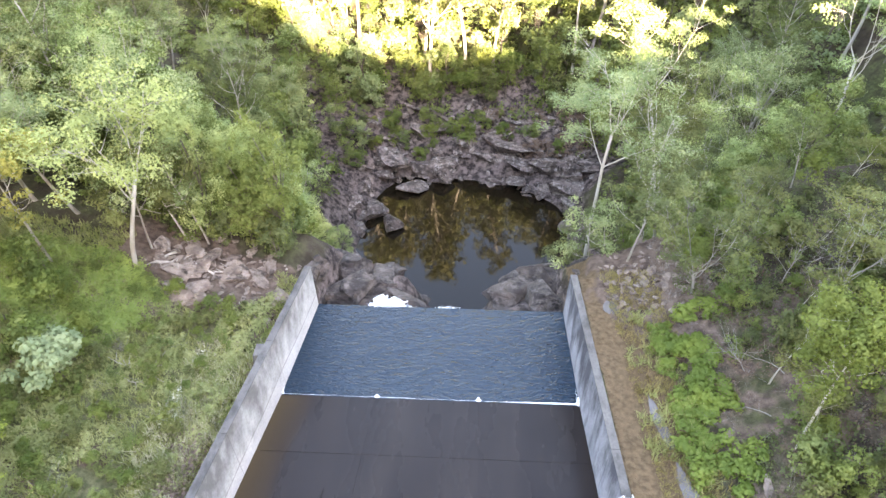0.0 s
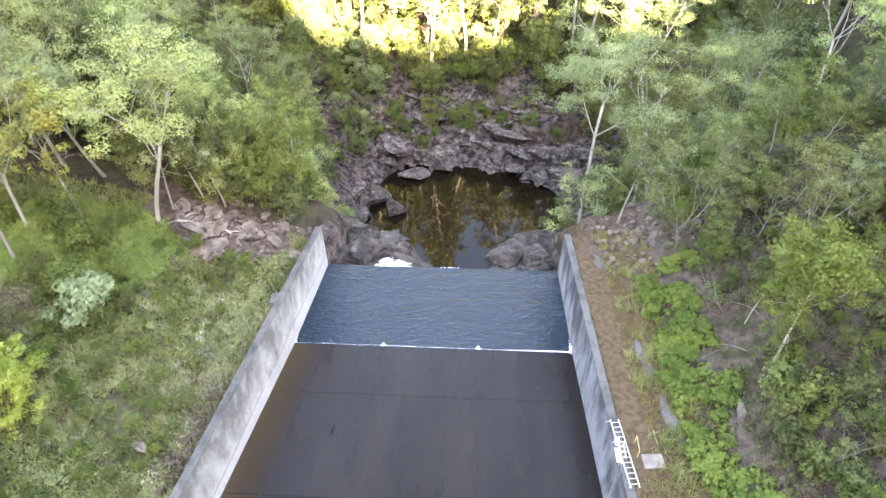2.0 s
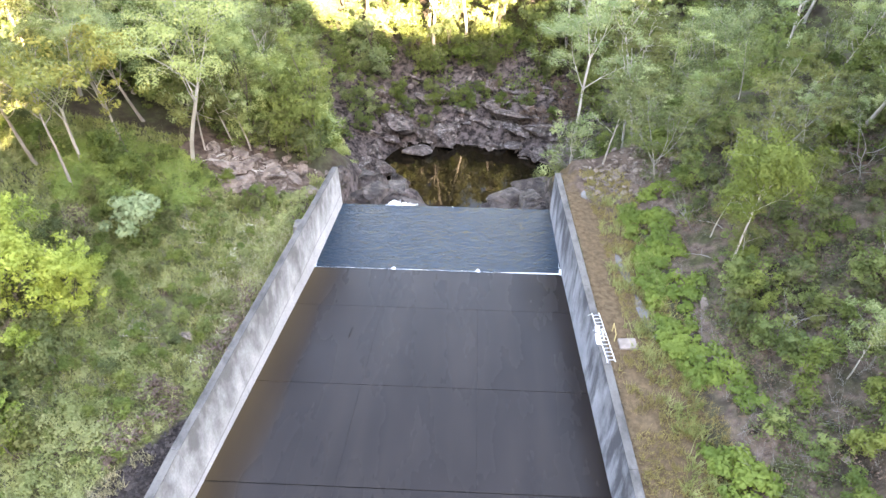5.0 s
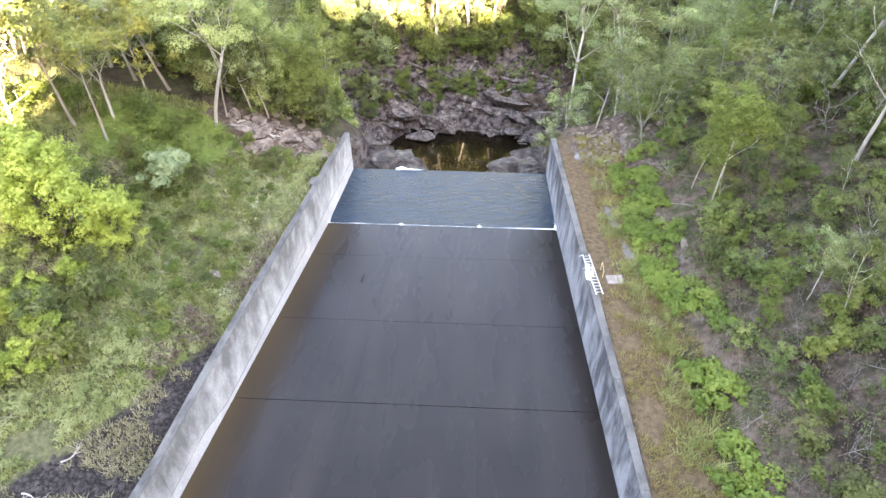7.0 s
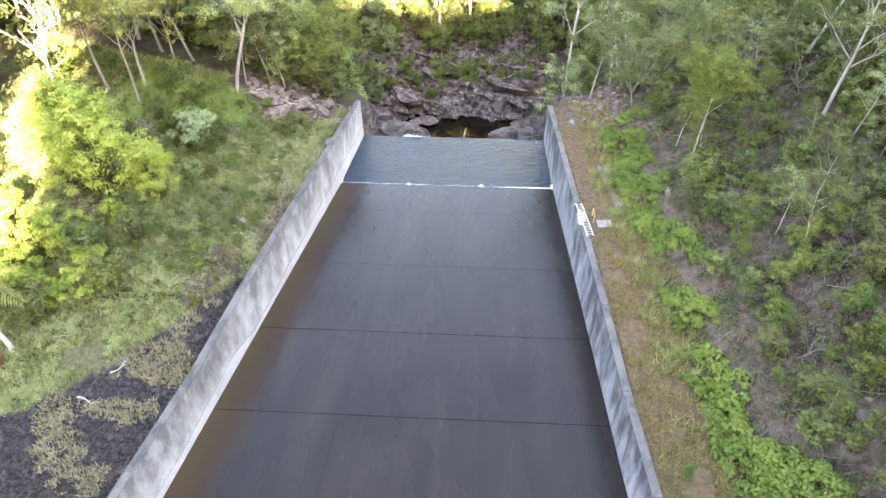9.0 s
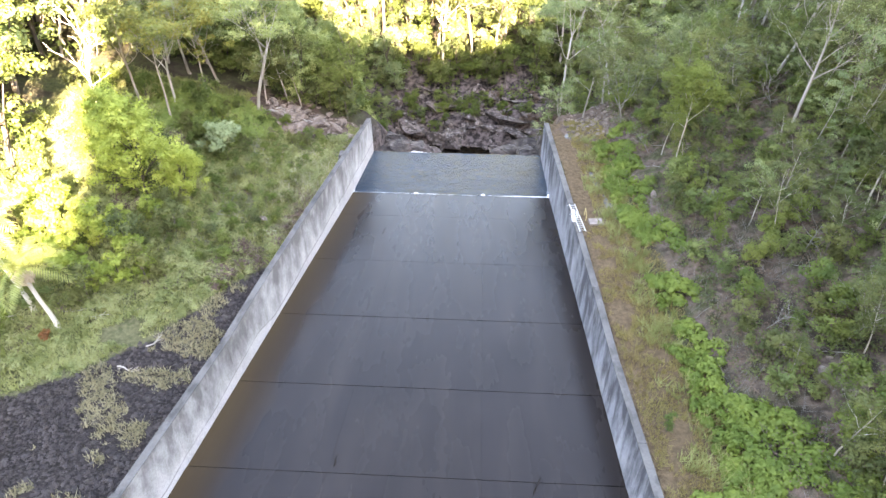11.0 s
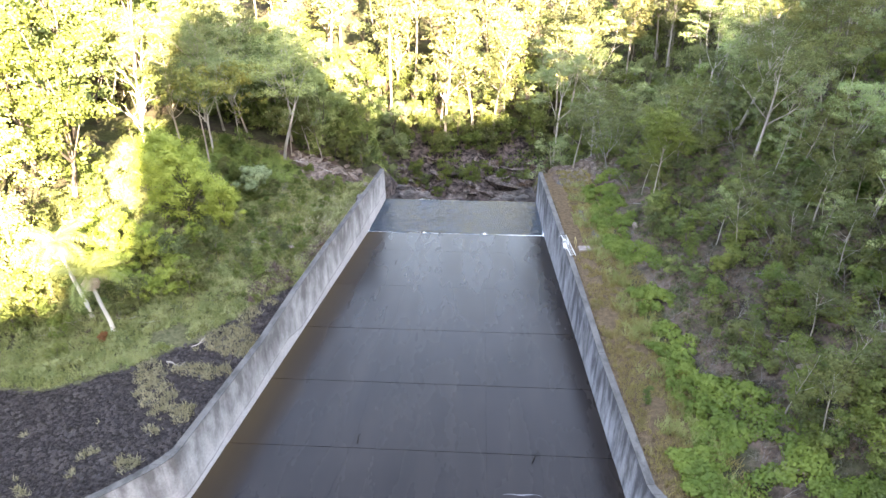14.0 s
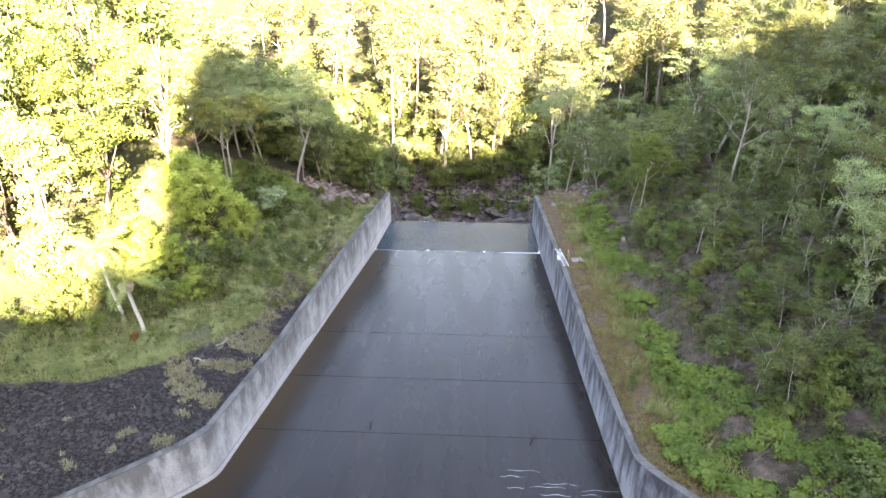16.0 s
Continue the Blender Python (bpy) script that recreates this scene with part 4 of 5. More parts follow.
scatter(BUSHES, 30, (-23, 3), (103.5, 113), (0.6, 1.6), gap=1.4, accept=lambda x, y: float(land(x, y)) > -35)
scatter(BUSHES, 10, (5, 20), (106, 114), (0.6, 1.4), gap=1.6)
scatter(BUSHES, 30, (-24, 30), (108, 121), (1.2, 2.6), gap=2.0, accept=gorge_wall)
for x, y, k in ((-8.5, 103.5, 1.2), (-9.6, 104.3, 0.9), (-1.0, 106.0, 1.0), (0.2, 107.5, 1.2), (7.0, 109.0, 1.1), (13.0, 108.0, 0.9), (-15.0, 108.0, 1.6), (17.0, 104.0, 1.2), (-20.0, 99.0, 1.5)):
    plant(BUSHES[3], x, y, k, x * 30, 0.1)
# the valley's sides
scatter(TALLS, 22, (-100, -40), (50, 122), (0.6, 0.85), gap=7.0)
scatter(GUMS + FORKED, 26, (-62, -19), (56, 104), (0.9, 1.5), gap=4.5, accept=gorge_wall)
scatter(MIDS, 36, (-80, -19), (58, 112), (0.5, 0.85), gap=4.4, accept=gorge_wall)
scatter(TALLS, 16, (56, 120), (88, 122), (0.55, 0.8), gap=7.0)
scatter(BROADS, 16, (17, 33), (46, 74), (1.0, 1.5), gap=3.2)
scatter(BROADS, 18, (-35, -17), (48, 74), (1.0, 1.5), gap=3.2)
scatter(GUMS + FORKED, 18, (34, 70), (36, 75), (0.7, 1.1), gap=4.5)
scatter(GUMS + FORKED, 24, (18, 60), (56, 104), (0.9, 1.5), gap=4.5, accept=gorge_wall)
scatter(MIDS, 34, (19, 75), (60, 112), (0.45, 0.75), gap=4.4, accept=gorge_wall)
# the hillside beside the dry grass
scatter([TWIG_GUM], 9, (19, 40), (-14, 46), (0.45, 0.9), gap=5.0, margin=8.0)
scatter(SAPLINGS, 40, (16, 30), (-24, 42), (0.45, 0.95), gap=2.0, margin=9.0)
scatter(SAPLINGS, 60, (25, 48), (-24, 44), (0.7, 1.3), gap=2.0, margin=7.0)
scatter(BUSHES, 260, (15.0, 32), (-26, 40), (0.4, 1.15), gap=0.9, margin=8.0)
scatter(BUSHES, 120, (28, 50), (-26, 42), (0.8, 1.8), gap=1.3, margin=6.5)
scatter(GUMS + FORKED, 30, (30, 62), (-14, 50), (0.55, 0.8), gap=3.4)
# the bank with the black stones
scatter(BROADS, 34, (-42, -13.5), (36, 50), (0.75, 1.2), gap=2.4, margin=2.0, accept=lambda x, y: x > -22.5 or y > 43)
scatter(GUMS + FORKED[1:2], 26, (-52, -22), (34, 54), (0.8, 1.15), gap=3.0)
scatter(MIDS, 16, (-85, -52), (6, 42), (0.5, 0.85), gap=4.5)
scatter(TALLS, 12, (-95, -48), (2, 45), (0.55, 0.8), gap=6.0)
scatter(BROADS, 34, (-60, -37), (2, 38), (1.2, 2.0), gap=3.0, accept=lambda x, y: x < -44 or y < 15)
scatter(FORKED, 7, (-58, -44), (6, 34), (0.9, 1.4), gap=6.0)
scatter(TALLS, 10, (-74, -44), (26, 48), (0.62, 0.85), gap=5.0)
scatter(MIDS, 12, (-70, -42), (30, 52), (0.9, 1.2), gap=4.5)
scatter(BUSHES, 40, (-46, -19), (40, 48), (0.9, 1.8), gap=1.7)
scatter(BUSHES, 26, (-42, -22), (40, 44), (1.1, 2.0), gap=1.6)
scatter(BUSHES, 24, (-22, -14), (36.5, 41), (1.0, 1.9), gap=1.3)
scatter(BUSHES, 40, (-40, -23), (2, 32), (0.7, 1.4), gap=1.7)
scatter(BUSHES + BUSHES[3:], 100, (-29, -16), (7, 31), (0.28, 0.7), gap=1.1)
scatter(BUSHES, 150, (-30, -14.5), (4, 31), (0.16, 0.42), gap=0.8)
scatter(BUSHES, 24, (-46, -30), (-6, 12), (0.4, 1.1), gap=1.6, accept=lambda x, y: y > float(black_edge(np.array(x))) + 3)
# unseen trees added along the crest behind to break the edge of its shade
scatter(TALLS, 18, (76, 200), (-172, -158), (0.3, 0.6), gap=3.0)


# ---- rocks ----
def boulder_mesh(seed, detail=4, cuts=12, rough=0.06):
    rng = np.random.default_rng(seed)
    bm = bmesh.new()
    bmesh.ops.create_icosphere(bm, subdivisions=detail, radius=1.0)
    planes = []
    for _ in range(cuts):
        n = rng.normal(size=3)
        planes.append((n / np.linalg.norm(n), rng.uniform(0.30, 0.72)))
    for v in bm.verts:
        p = np.array(v.co)
        for n, d in planes:
            k = float(p @ n)
            if k > d:
                p = p - n * (k - d) * 0.985
        p = p * (1 + rough * noise.noise(Vector(p * 1.7) + Vector((seed, 0, 0))) - 2.2 * rough * max(0.0, 0.35 - abs(noise.noise(Vector(p * 2.6) + Vector((0, seed, 0)))) * 2.5))
        q = Vector(p * 5.2) + Vector((seed, seed, 0))
        v.co = Vector(p) * (1 + 0.05 * noise.noise(q) - 0.09 * max(0.0, 0.18 - abs(noise.noise(q * 0.6))) / 0.18)
    me = bpy.data.meshes.new("boulder")
    bm.to_mesh(me)
    bm.free()
    return me


def rocks(mat, protos, label, group, name="boulder", detail=4):
    meshes = []
    for i in protos:
        me = boulder_mesh(i, detail)
        me.materials.append(mat)
        meshes.append(me)

    def lay(x, y, size, flat=0.6, turn=0.0, z=None, sink=0.3, tilt=0.0, long=1.3):
        ob = new(name, meshes[int(abs(x * 13 + y * 7)) % len(meshes)])
        h = float(ground_z(x, y)) if z is None else z
        s = size * 0.5
        ob.matrix_basis = pose(x, y, h + s * flat * (1 - 2 * sink), tilt, 0, turn) @ Matrix.Diagonal((s * long, s, s * flat, 1))
        return tagged(ob, label, "rock", group)

    return lay


gorge_rock = rocks(M_ROCK, range(300, 307), "dark lichen-streaked angular rock in the gorge", "rocks round the pool")
ledge_rock = rocks(M_LEDGE, range(320, 325), "damp dark rock ledge just below the spillway sill", "ledges below the sill", "ledge")
bank_rock = rocks(M_PALE_ROCK, range(310, 314), "pale weathered rock in bare pinkish soil", "rocks on the banks", "bank_rock", 3)

rr = random.Random(5)
# the broken rock face beyond the pool
for k in range(84):
    x = rr.uniform(-20, 24)
    up = rr.random() ** 1.3
    y = 98.5 + 16 * up - 0.006 * x * x - 0.08 * x + rr.uniform(-1, 1) + (3.0 if -5 < x < 4 and up < 0.2 else 0)
    gorge_rock(x, y, (rr.uniform(1.2, 3.4) if rr.random() < 0.6 else rr.uniform(4.0, 7.5)) * (1.2 - 0.55 * up), rr.uniform(0.4, 0.75), rr.gauss(165, 28), sink=0.42, tilt=rr.gauss(18, 14), long=rr.uniform(1.2, 2.1))
for k in range(170):
    x, up = rr.uniform(-19, 23), rr.random()
    gorge_rock(x, 98.5 + 17 * up - 0.006 * x * x - 0.08 * x, rr.uniform(0.6, 2.4), rr.uniform(0.5, 0.9), rr.uniform(0, 360), sink=0.3, tilt=rr.uniform(-30, 30), long=rr.uniform(1.0, 1.6))
# along the pool's sides
for k in range(26):
    side = rr.choice((-1, 1))
    y = rr.uniform(70, 97)
    x = side * 18.2 * max(0.05, 1 - abs((y - 77) / 24) ** 5) ** 0.2 + rr.uniform(-1.0, 2.5) * side
    gorge_rock(x, y, rr.uniform(1.8, 4.2), rr.uniform(0.5, 0.8), rr.uniform(0, 360), sink=0.4, tilt=rr.uniform(-20, 20))
gorge_rock(-12.8, 86.0, 5.2, 0.75, 30, z=POOL_Z, sink=0.22)
gorge_rock(-16.5, 90.5, 6.0, 0.7, 80, z=POOL_Z, sink=0.25)
gorge_rock(-9.6, 97.8, 5.6, 0.35, 25, z=POOL_Z, sink=0.25, tilt=-8, long=1.6)
gorge_rock(-3.2, 100.6, 2.6, 0.3, 10, z=POOL_Z, sink=0.25)
gorge_rock(4.6, 100.4, 3.6, 0.4, 150, z=POOL_Z, sink=0.25)
gorge_rock(8.0, 104.5, 8.5, 0.6, 160, sink=0.35, tilt=18, long=1.7)
gorge_rock(-15.0, 102.5, 8.0, 0.6, 170, sink=0.3, tilt=20, long=1.5)
gorge_rock(14.5, 101.0, 9.0, 0.5, 165, sink=0.35, tilt=14, long=1.9)
# the ledges that carry the sill
for x, y, s, f, tr, z in ((-9.5, 37.5, 5.0, 0.5, 20, -1.9), (-7.0, 40.0, 5.4, 0.55, 60, -3.6), (-10.5, 41.5, 5.5, 0.6, 110, -3.2), (-5.2, 37.6, 3.0, 0.5, 130, -2.6), (-4.4, 41.6, 3.0, 0.6, 200, -7.6),
                          (-7.6, 44.8, 4.6, 0.7, 15, -8.0), (4.2, 38.6, 4.6, 0.4, 10, -2.3), (6.6, 37.6, 4.4, 0.45, 70, -1.8), (7.6, 40.4, 4.6, 0.5, 140, -2.4), (4.2, 41.0, 3.6, 0.5, 165, -5.0),
                          (5.6, 41.5, 3.6, 0.5, 30, -4.4), (9.6, 38.6, 3.8, 0.6, 55, -0.6), (-13.0, 39.0, 4.2, 0.55, 80, 0.2),
                          (10.6, 41.0, 3.6, 0.6, 10, -1.6), (-12.4, 36.6, 2.6, 0.6, 40, 1.2), (9.8, 36.2, 2.4, 0.6, 140, 2.2)):
    ledge_rock(x, y, s * 1.15, f * 0.8, tr, z=z, sink=0.35, tilt=(tr % 23) - 11, long=1.5)
# bare rocky ground at the ends of the walls
for k in range(190):
    a, b = rr.gauss(-19.5, 3.6), rr.gauss(33.8, 1.8)
    if a > -23.2:
        bank_rock(a, b, rr.uniform(0.22, 0.8) if rr.random() < 0.82 else rr.uniform(1.0, 2.2), rr.uniform(0.4, 0.7), rr.uniform(0, 360), sink=0.34, tilt=rr.uniform(-15, 15))
for k in range(170):
    a, b = rr.gauss(13.9, 1.7), rr.gauss(33.6, 1.8)
    if a > float(wall_right_x(np.array(b))) + 1.2:
        bank_rock(a, b, rr.uniform(0.18, 0.75), rr.uniform(0.45, 0.75), rr.uniform(0, 360), sink=0.2, tilt=rr.uniform(-15, 15))
for x, y, s in ((14.8, 26.6, 0.9), (15.4, 20.4, 0.9), (16.2, 17.0, 1.1), (17.6, 17.6, 0.8), (20.4, -4.0, 0.7), (21.0, -5.5, 0.9), (20.2, -6.6, 0.6), (21.6, -4.6, 0.6), (20.8, -6.2, 0.5), (19.6, 4.5, 0.6), (21.7, -7.5, 0.7), (-18.4, 14.2, 1.1), (-19.2, 12.8, 0.9)):
    bank_rock(x, y, s, 0.55, x * 50, sink=0.4)


# ---- loose cover, past counting ----
def on_ground(rng, n, xr, yr, keep):
    x, y = rng.uniform(*xr, n), rng.uniform(*yr, n)
    k = keep(x, y)
    return np.stack([x[k], y[k], ground_z(x[k], y[k])], 1)


def blades(name, rng, pts, per, height, width, mat, label, lean=0.45):
    """Grass: thin upright blades in tufts."""
    n = len(pts) * per
    p = np.repeat(pts, per, 0) + np.concatenate([rng.normal(size=(n, 2)) * 0.09, np.full((n, 1), -0.03)], 1)
    h = height * rng.uniform(0.5, 1.25, (n, 1)) * np.repeat(rng.uniform(0.6, 1.3, (len(pts), 1)), per, 0)
    d = rng.normal(size=(n, 2)) * lean
    tip = p + np.concatenate([d, np.ones((n, 1))], 1) * h
    a = rng.random(n) * 6.28
    side = np.stack([np.cos(a), np.sin(a), 0 * a], 1) * width * 0.5
    v = np.stack([p - side, p + side, tip], 1).reshape(-1, 3)
    me = bpy.data.meshes.new(name)
    me.vertices.add(3 * n)
    me.vertices.foreach_set("co", v.astype(np.float32).ravel())
    me.loops.add(3 * n)
    me.loops.foreach_set("vertex_index", np.arange(3 * n, dtype=np.int32))
    me.polygons.add(n)
    me.polygons.foreach_set("loop_start", np.arange(0, 3 * n, 3, dtype=np.int32))
    me.materials.append(mat)
    me.update(calc_edges=True)
    return tagged(new(name, me), label, "grass", kind="stuff")


def off_left(x, y):
    return wall_left_x(y) - 0.7 - x


def off_right(x, y):
    return x - wall_right_x(y) - 0.7


M_WEED = leaf("grey_green_weeds", (0.14, 0.14, 0.09), (0.21, 0.21, 0.14), (0.28, 0.275, 0.195))
gr = np.random.default_rng(9)
bank = lambda x, y: (off_left(x, y) > 0) & (y > black_edge(x) + 0.3) & (fbm(x, y, 4.0, 3, 90) > -0.75) & (np.hypot((x + 19.5) / 1.35, y - 33.5) > 4.0)
blades("bank_grass", gr, on_ground(gr, 25000, (-40, -11.5), (-10, 35), bank), 6, 0.5, 0.07, M_GRASS, "green and straw-coloured grass on the bank")
blades("seeding_grass", gr, on_ground(gr, 3000, (-21, -11.5), (6, 30), lambda x, y: bank(x, y) & (off_left(x, y) < 4.5) & (fbm(x, y, 2.6, 3, 91) > 0.05)), 6, 0.6, 0.075, M_PALE_GRASS, "pale seeding grass beside the concrete wall")
blades("dry_grass", gr, on_ground(gr, 15000, (7, 17), (-20, 35), lambda x, y: (off_right(x, y) > 0.1 + 1.5 * step(11, 16, y)) & (off_right(x, y) < 5.2) & (fbm(x, y, 1.6, 3, 92) + 0.12 * off_right(x, y) > 0.0)), 6, 0.38, 0.04, M_STRAW, "dry straw grass along the wall")
blades("green_verge", gr, on_ground(gr, 5200, (8, 17), (-22, 32), lambda x, y: (off_right(x, y) > 1.4) & (off_right(x, y) < 4.6) & (fbm(x, y, 1.3, 3, 93) + 0.2 * off_right(x, y) > 0.55)), 8, 0.75, 0.06, M_GRASS, "taller green grass along the drain")
def patch(x, y):
    d = np.full(np.shape(x), 9.0)
    for cx, cy, a, b, slant in ((-19.4, 0.8, 2.0, 2.0, 0.0), (-20.0, 3.3, 1.4, 0.9, 0.0), (-23.3, -7.0, 1.1, 2.7, 0.4), (-20.9, -4.3, 1.8, 0.8, 0.0), (-20.0, -8.6, 0.7, 0.9, 0.0), (-21.6, -13.8, 0.9, 0.6, 0.0)):
        d = np.minimum(d, np.hypot((x - cx + slant * (y - cy)) / a, (y - cy) / b))
    return (off_left(x, y) > 0.2) & (y < black_edge(x)) & ((d + 0.8 * fbm(x, y, 1.2, 4, 94) < 1.0) | (fbm(x, y, 1.3, 2, 102) > 1.0))


blades("stone_weeds", gr, on_ground(gr, 30000, (-40, -14), (-22, 8), patch), 6, 0.34, 0.07, M_WEED, "grey-green weeds in patches on black stones")


def leafy(name, rng, pts, per, radius, size, mat, label):
    l = Leaves(rng)
    for p in pts:
        r = radius * rng.uniform(0.6, 1.3)
        hump = 1.5 * max(0.0, float(fbm(p[0], p[1], 1.9, 2, 150))) * radius
        l.clump(p + np.array([0, 0, r * 0.35 + hump]), r, per, *size, flat=0.65, droop=0.1)
    return tagged(new(name, l.mesh(name, mat)), label, "ground cover", kind="stuff")


leafy("creeper", gr, on_ground(gr, 7600, (9, 28), (-26, 30), lambda x, y: (off_right(x, y) > 3.5 + 0.5 * fbm(x, y, 3, 2, 95) - 2.2 * step(-8, -14, y)) & (off_right(x, y) < 6.6 + 1.5 * fbm(x, y, 4, 2, 96) + 3.0 * step(-5, -14, y) + 1.2 * step(16, 24, y)) & (fbm(x, y, 1.9, 2, 150) > -0.26)), 86, 0.46, (0.21, 0.15), M_LEAF_VINE, "bright green leafy creeper along the foot of the hillside")
leafy("bank_herbs", gr, on_ground(gr, 7500, (-38, -12.5), (-6, 33), lambda x, y: bank(x, y) & (off_left(x, y) > 1.2) & (fbm(x, y, 3.0, 3, 98) > -0.35)), 40, 0.42, (0.15, 0.09), M_LEAF_HERB, "low leafy herbs and vines on the bank")
leafy("mound_vines", gr, on_ground(gr, 2400, (-33, -20), (20, 33), lambda x, y: (np.hypot((x + 26.5) / 1.3, y - 28) < 4.6 + fbm(x, y, 3, 2, 99))), 70, 0.55, (0.15, 0.11), M_LEAF_MOUND, "bright vines heaped over the bank below the trees")
leafy("hill_scrub", gr, on_ground(gr, 8000, (15, 48), (-28, 42), lambda x, y: (off_right(x, y) > 6.2) & (fbm(x, y, 3.0, 3, 100) > -0.4)), 22, 0.42, (0.17, 0.1), M_LEAF_SAGE, "low grey-green scrub on the brown hillside")
leafy("pool_bank_scrub", gr, on_ground(gr, 6500, (-60, 60), (60, 150), lambda x, y: (land(x, y) > -31 + 3 * fbm(x, y, 6, 2, 101)) & (fbm(x, y, 5, 3, 103) > -0.3)), 18, 1.1, (0.55, 0.34), M_LEAF_GREEN, "green scrub above the rocks")


def black_stones():
    rng = np.random.default_rng(12)
    pts = on_ground(rng, 14000, (-48, -14.5), (-26, 9), lambda x, y: (off_left(x, y) > 0.1) & (y < black_edge(x)))[:6500]
    t = (1 + 5 ** 0.5) / 2
    base = np.array([(-1, t, 0), (1, t, 0), (-1, -t, 0), (1, -t, 0), (0, -1, t), (0, 1, t), (0, -1, -t), (0, 1, -t), (t, 0, -1), (t, 0, 1), (-t, 0, -1), (-t, 0, 1)]) / 1.9
    tri = np.array([(0, 11, 5), (0, 5, 1), (0, 1, 7), (0, 7, 10), (0, 10, 11), (1, 5, 9), (5, 11, 4), (11, 10, 2), (10, 7, 6), (7, 1, 8), (3, 9, 4), (3, 4, 2), (3, 2, 6), (3, 6, 8), (3, 8, 9), (4, 9, 5), (2, 4, 11), (6, 2, 10), (8, 6, 7), (9, 8, 1)])
    n = len(pts)
    s = rng.uniform(0.05, 0.18, (n, 1, 1)) * np.array([1.2, 1, 0.7])
    v = (base[None] + rng.normal(size=(n, 12, 3)) * 0.16) * s
    a = rng.random(n) * 6.28
    c, sn = np.cos(a)[:, None], np.sin(a)[:, None]
    v = np.stack([v[..., 0] * c - v[..., 1] * sn, v[..., 0] * sn + v[..., 1] * c, v[..., 2]], -1) + pts[:, None, :]
    f = (tri[None] + 12 * np.arange(n)[:, None, None]).reshape(-1, 3)
    apron = tagged(new("stone_apron"), "apron of broken black stones beside the wall", "stones")
    near = np.argsort(np.hypot(pts[:, 0] + 20, pts[:, 1] + 10))[:280]
    far = np.setdiff1d(np.arange(n), near)
    f = (tri[None] + 12 * np.arange(len(far))[:, None, None]).reshape(-1, 3)
    tagged(part("stone_rest", mesh_of("stone_rest", v[far].reshape(-1, 3).tolist(), f.tolist(), [M_BLACK_ROCK]), None, apron), kind="stuff")
    for i in near:
        part("stone", mesh_of("stone", v[i].tolist(), tri.tolist(), [M_BLACK_ROCK]), None, apron)


black_stones()


# ---- palms ----
M_PALM_TRUNK = bark("ringed_palm_trunk", (0.85, 0.80, 0.68), (0.55, 0.50, 0.42), 0.4)
M_FROND = leaf("palm_frond", (0.13, 0.17, 0.045), (0.22, 0.26, 0.075), (0.32, 0.33, 0.12))
M_DRY_FROND = leaf("dry_palm_frond", (0.34, 0.26, 0.20), (0.46, 0.38, 0.31), (0.55, 0.48, 0.40))


def palm(x, y, h, seed, lean, dead):
    rng = np.random.default_rng(seed)
    root = tagged(new("palm"), "slender palm with pale trunk and arching yellow-green fronds", "palm", "palms beside the black stones")
    root.matrix_basis = pose(x, y, float(ground_z(x, y)) - 0.1)
    w = Wood()
    path = np.array([(lean * (k / 8) ** 1.4, 0.04 * math.sin(k), h * k / 8) for k in range(9)])
    w.tube(path, 0.17 * np.array([1.5, 1.1, 1, 0.95, 0.9, 0.9, 0.88, 0.85, 0.8]), 8)
    part("trunk", w.mesh("trunk", M_PALM_TRUNK), None, root)
    w = Wood()
    w.tube(path[-1] + np.array([(0, 0, -0.05), (0, 0, 0.4), (0, 0, 0.9), (0, 0, 1.2)]), [0.15, 0.19, 0.12, 0.05], 8)
    part("crownshaft", w.mesh("crownshaft", M_FROND), None, root, "smooth green crownshaft")
    for i in range(11):
        az, el = i * 2.4 + rng.normal() * 0.2, rng.uniform(0.1, 1.2)
        ln = rng.uniform(3.1, 4.0)
        p, d, line = path[-1] + np.array([0, 0, 1.0]), np.array([math.cos(az) * math.cos(el), math.sin(az) * math.cos(el), math.sin(el)]), []
        for _ in range(13):
            line.append(p.copy())
            p = p + d * ln / 12
            d = d + np.array([0, 0, -0.15])
            d /= np.linalg.norm(d)
        line = np.array(line)
        v, f = [], []
        side = np.cross(d, (0, 0, 1))
        side /= np.linalg.norm(side)
        for k in range(1, 13):
            for sgn in (-1, 1):
                for q in (0.0, 0.5):
                    c = line[k - 1] * (1 - q) + line[k] * q
                    fw = line[k] - line[k - 1]
                    fw /= np.linalg.norm(fw)
                    l = 0.9 * math.sin(math.pi * min(0.97, 0.12 + 0.86 * k / 13)) + 0.08
                    tip = c + side * sgn * l + fw * 0.25 + np.array([0, 0, -0.35 * l])
                    b = len(v)
                    v += [tuple(c - fw * 0.035), tuple(c + side * sgn * l * 0.5 + fw * 0.17 + np.array([0, 0, -0.06])), tuple(tip), tuple(c + side * sgn * l * 0.5 + fw * 0.06 + np.array([0, 0, -0.06]))]
                    f.append((b, b + 1, b + 2, b + 3))
        rib = Wood()
        rib.tube(line, 0.03 * (1.1 - np.linspace(0, 1, 13)), 4)
        b = len(v)
        v += rib.v
        f += [tuple(q + b for q in face) for face in rib.f]
        part("frond", mesh_of("frond", v, f, [M_FROND]), None, root)
    if dead:
        l = Leaves(rng)
        l.clump(path[-1] + np.array([0, 0, 0.1]), 0.6, 110, 0.7, 0.2, flat=1.1, droop=1.8)
        part("dead_skirt", l.mesh("dead_skirt", M_DRY_FROND), None, root, "pale dry hanging leaf sheath")


palm(-32.0, 1.4, 6.6, 1, -0.8, False)
palm(-29.5, 0.0, 4.9, 2, -0.6, True)


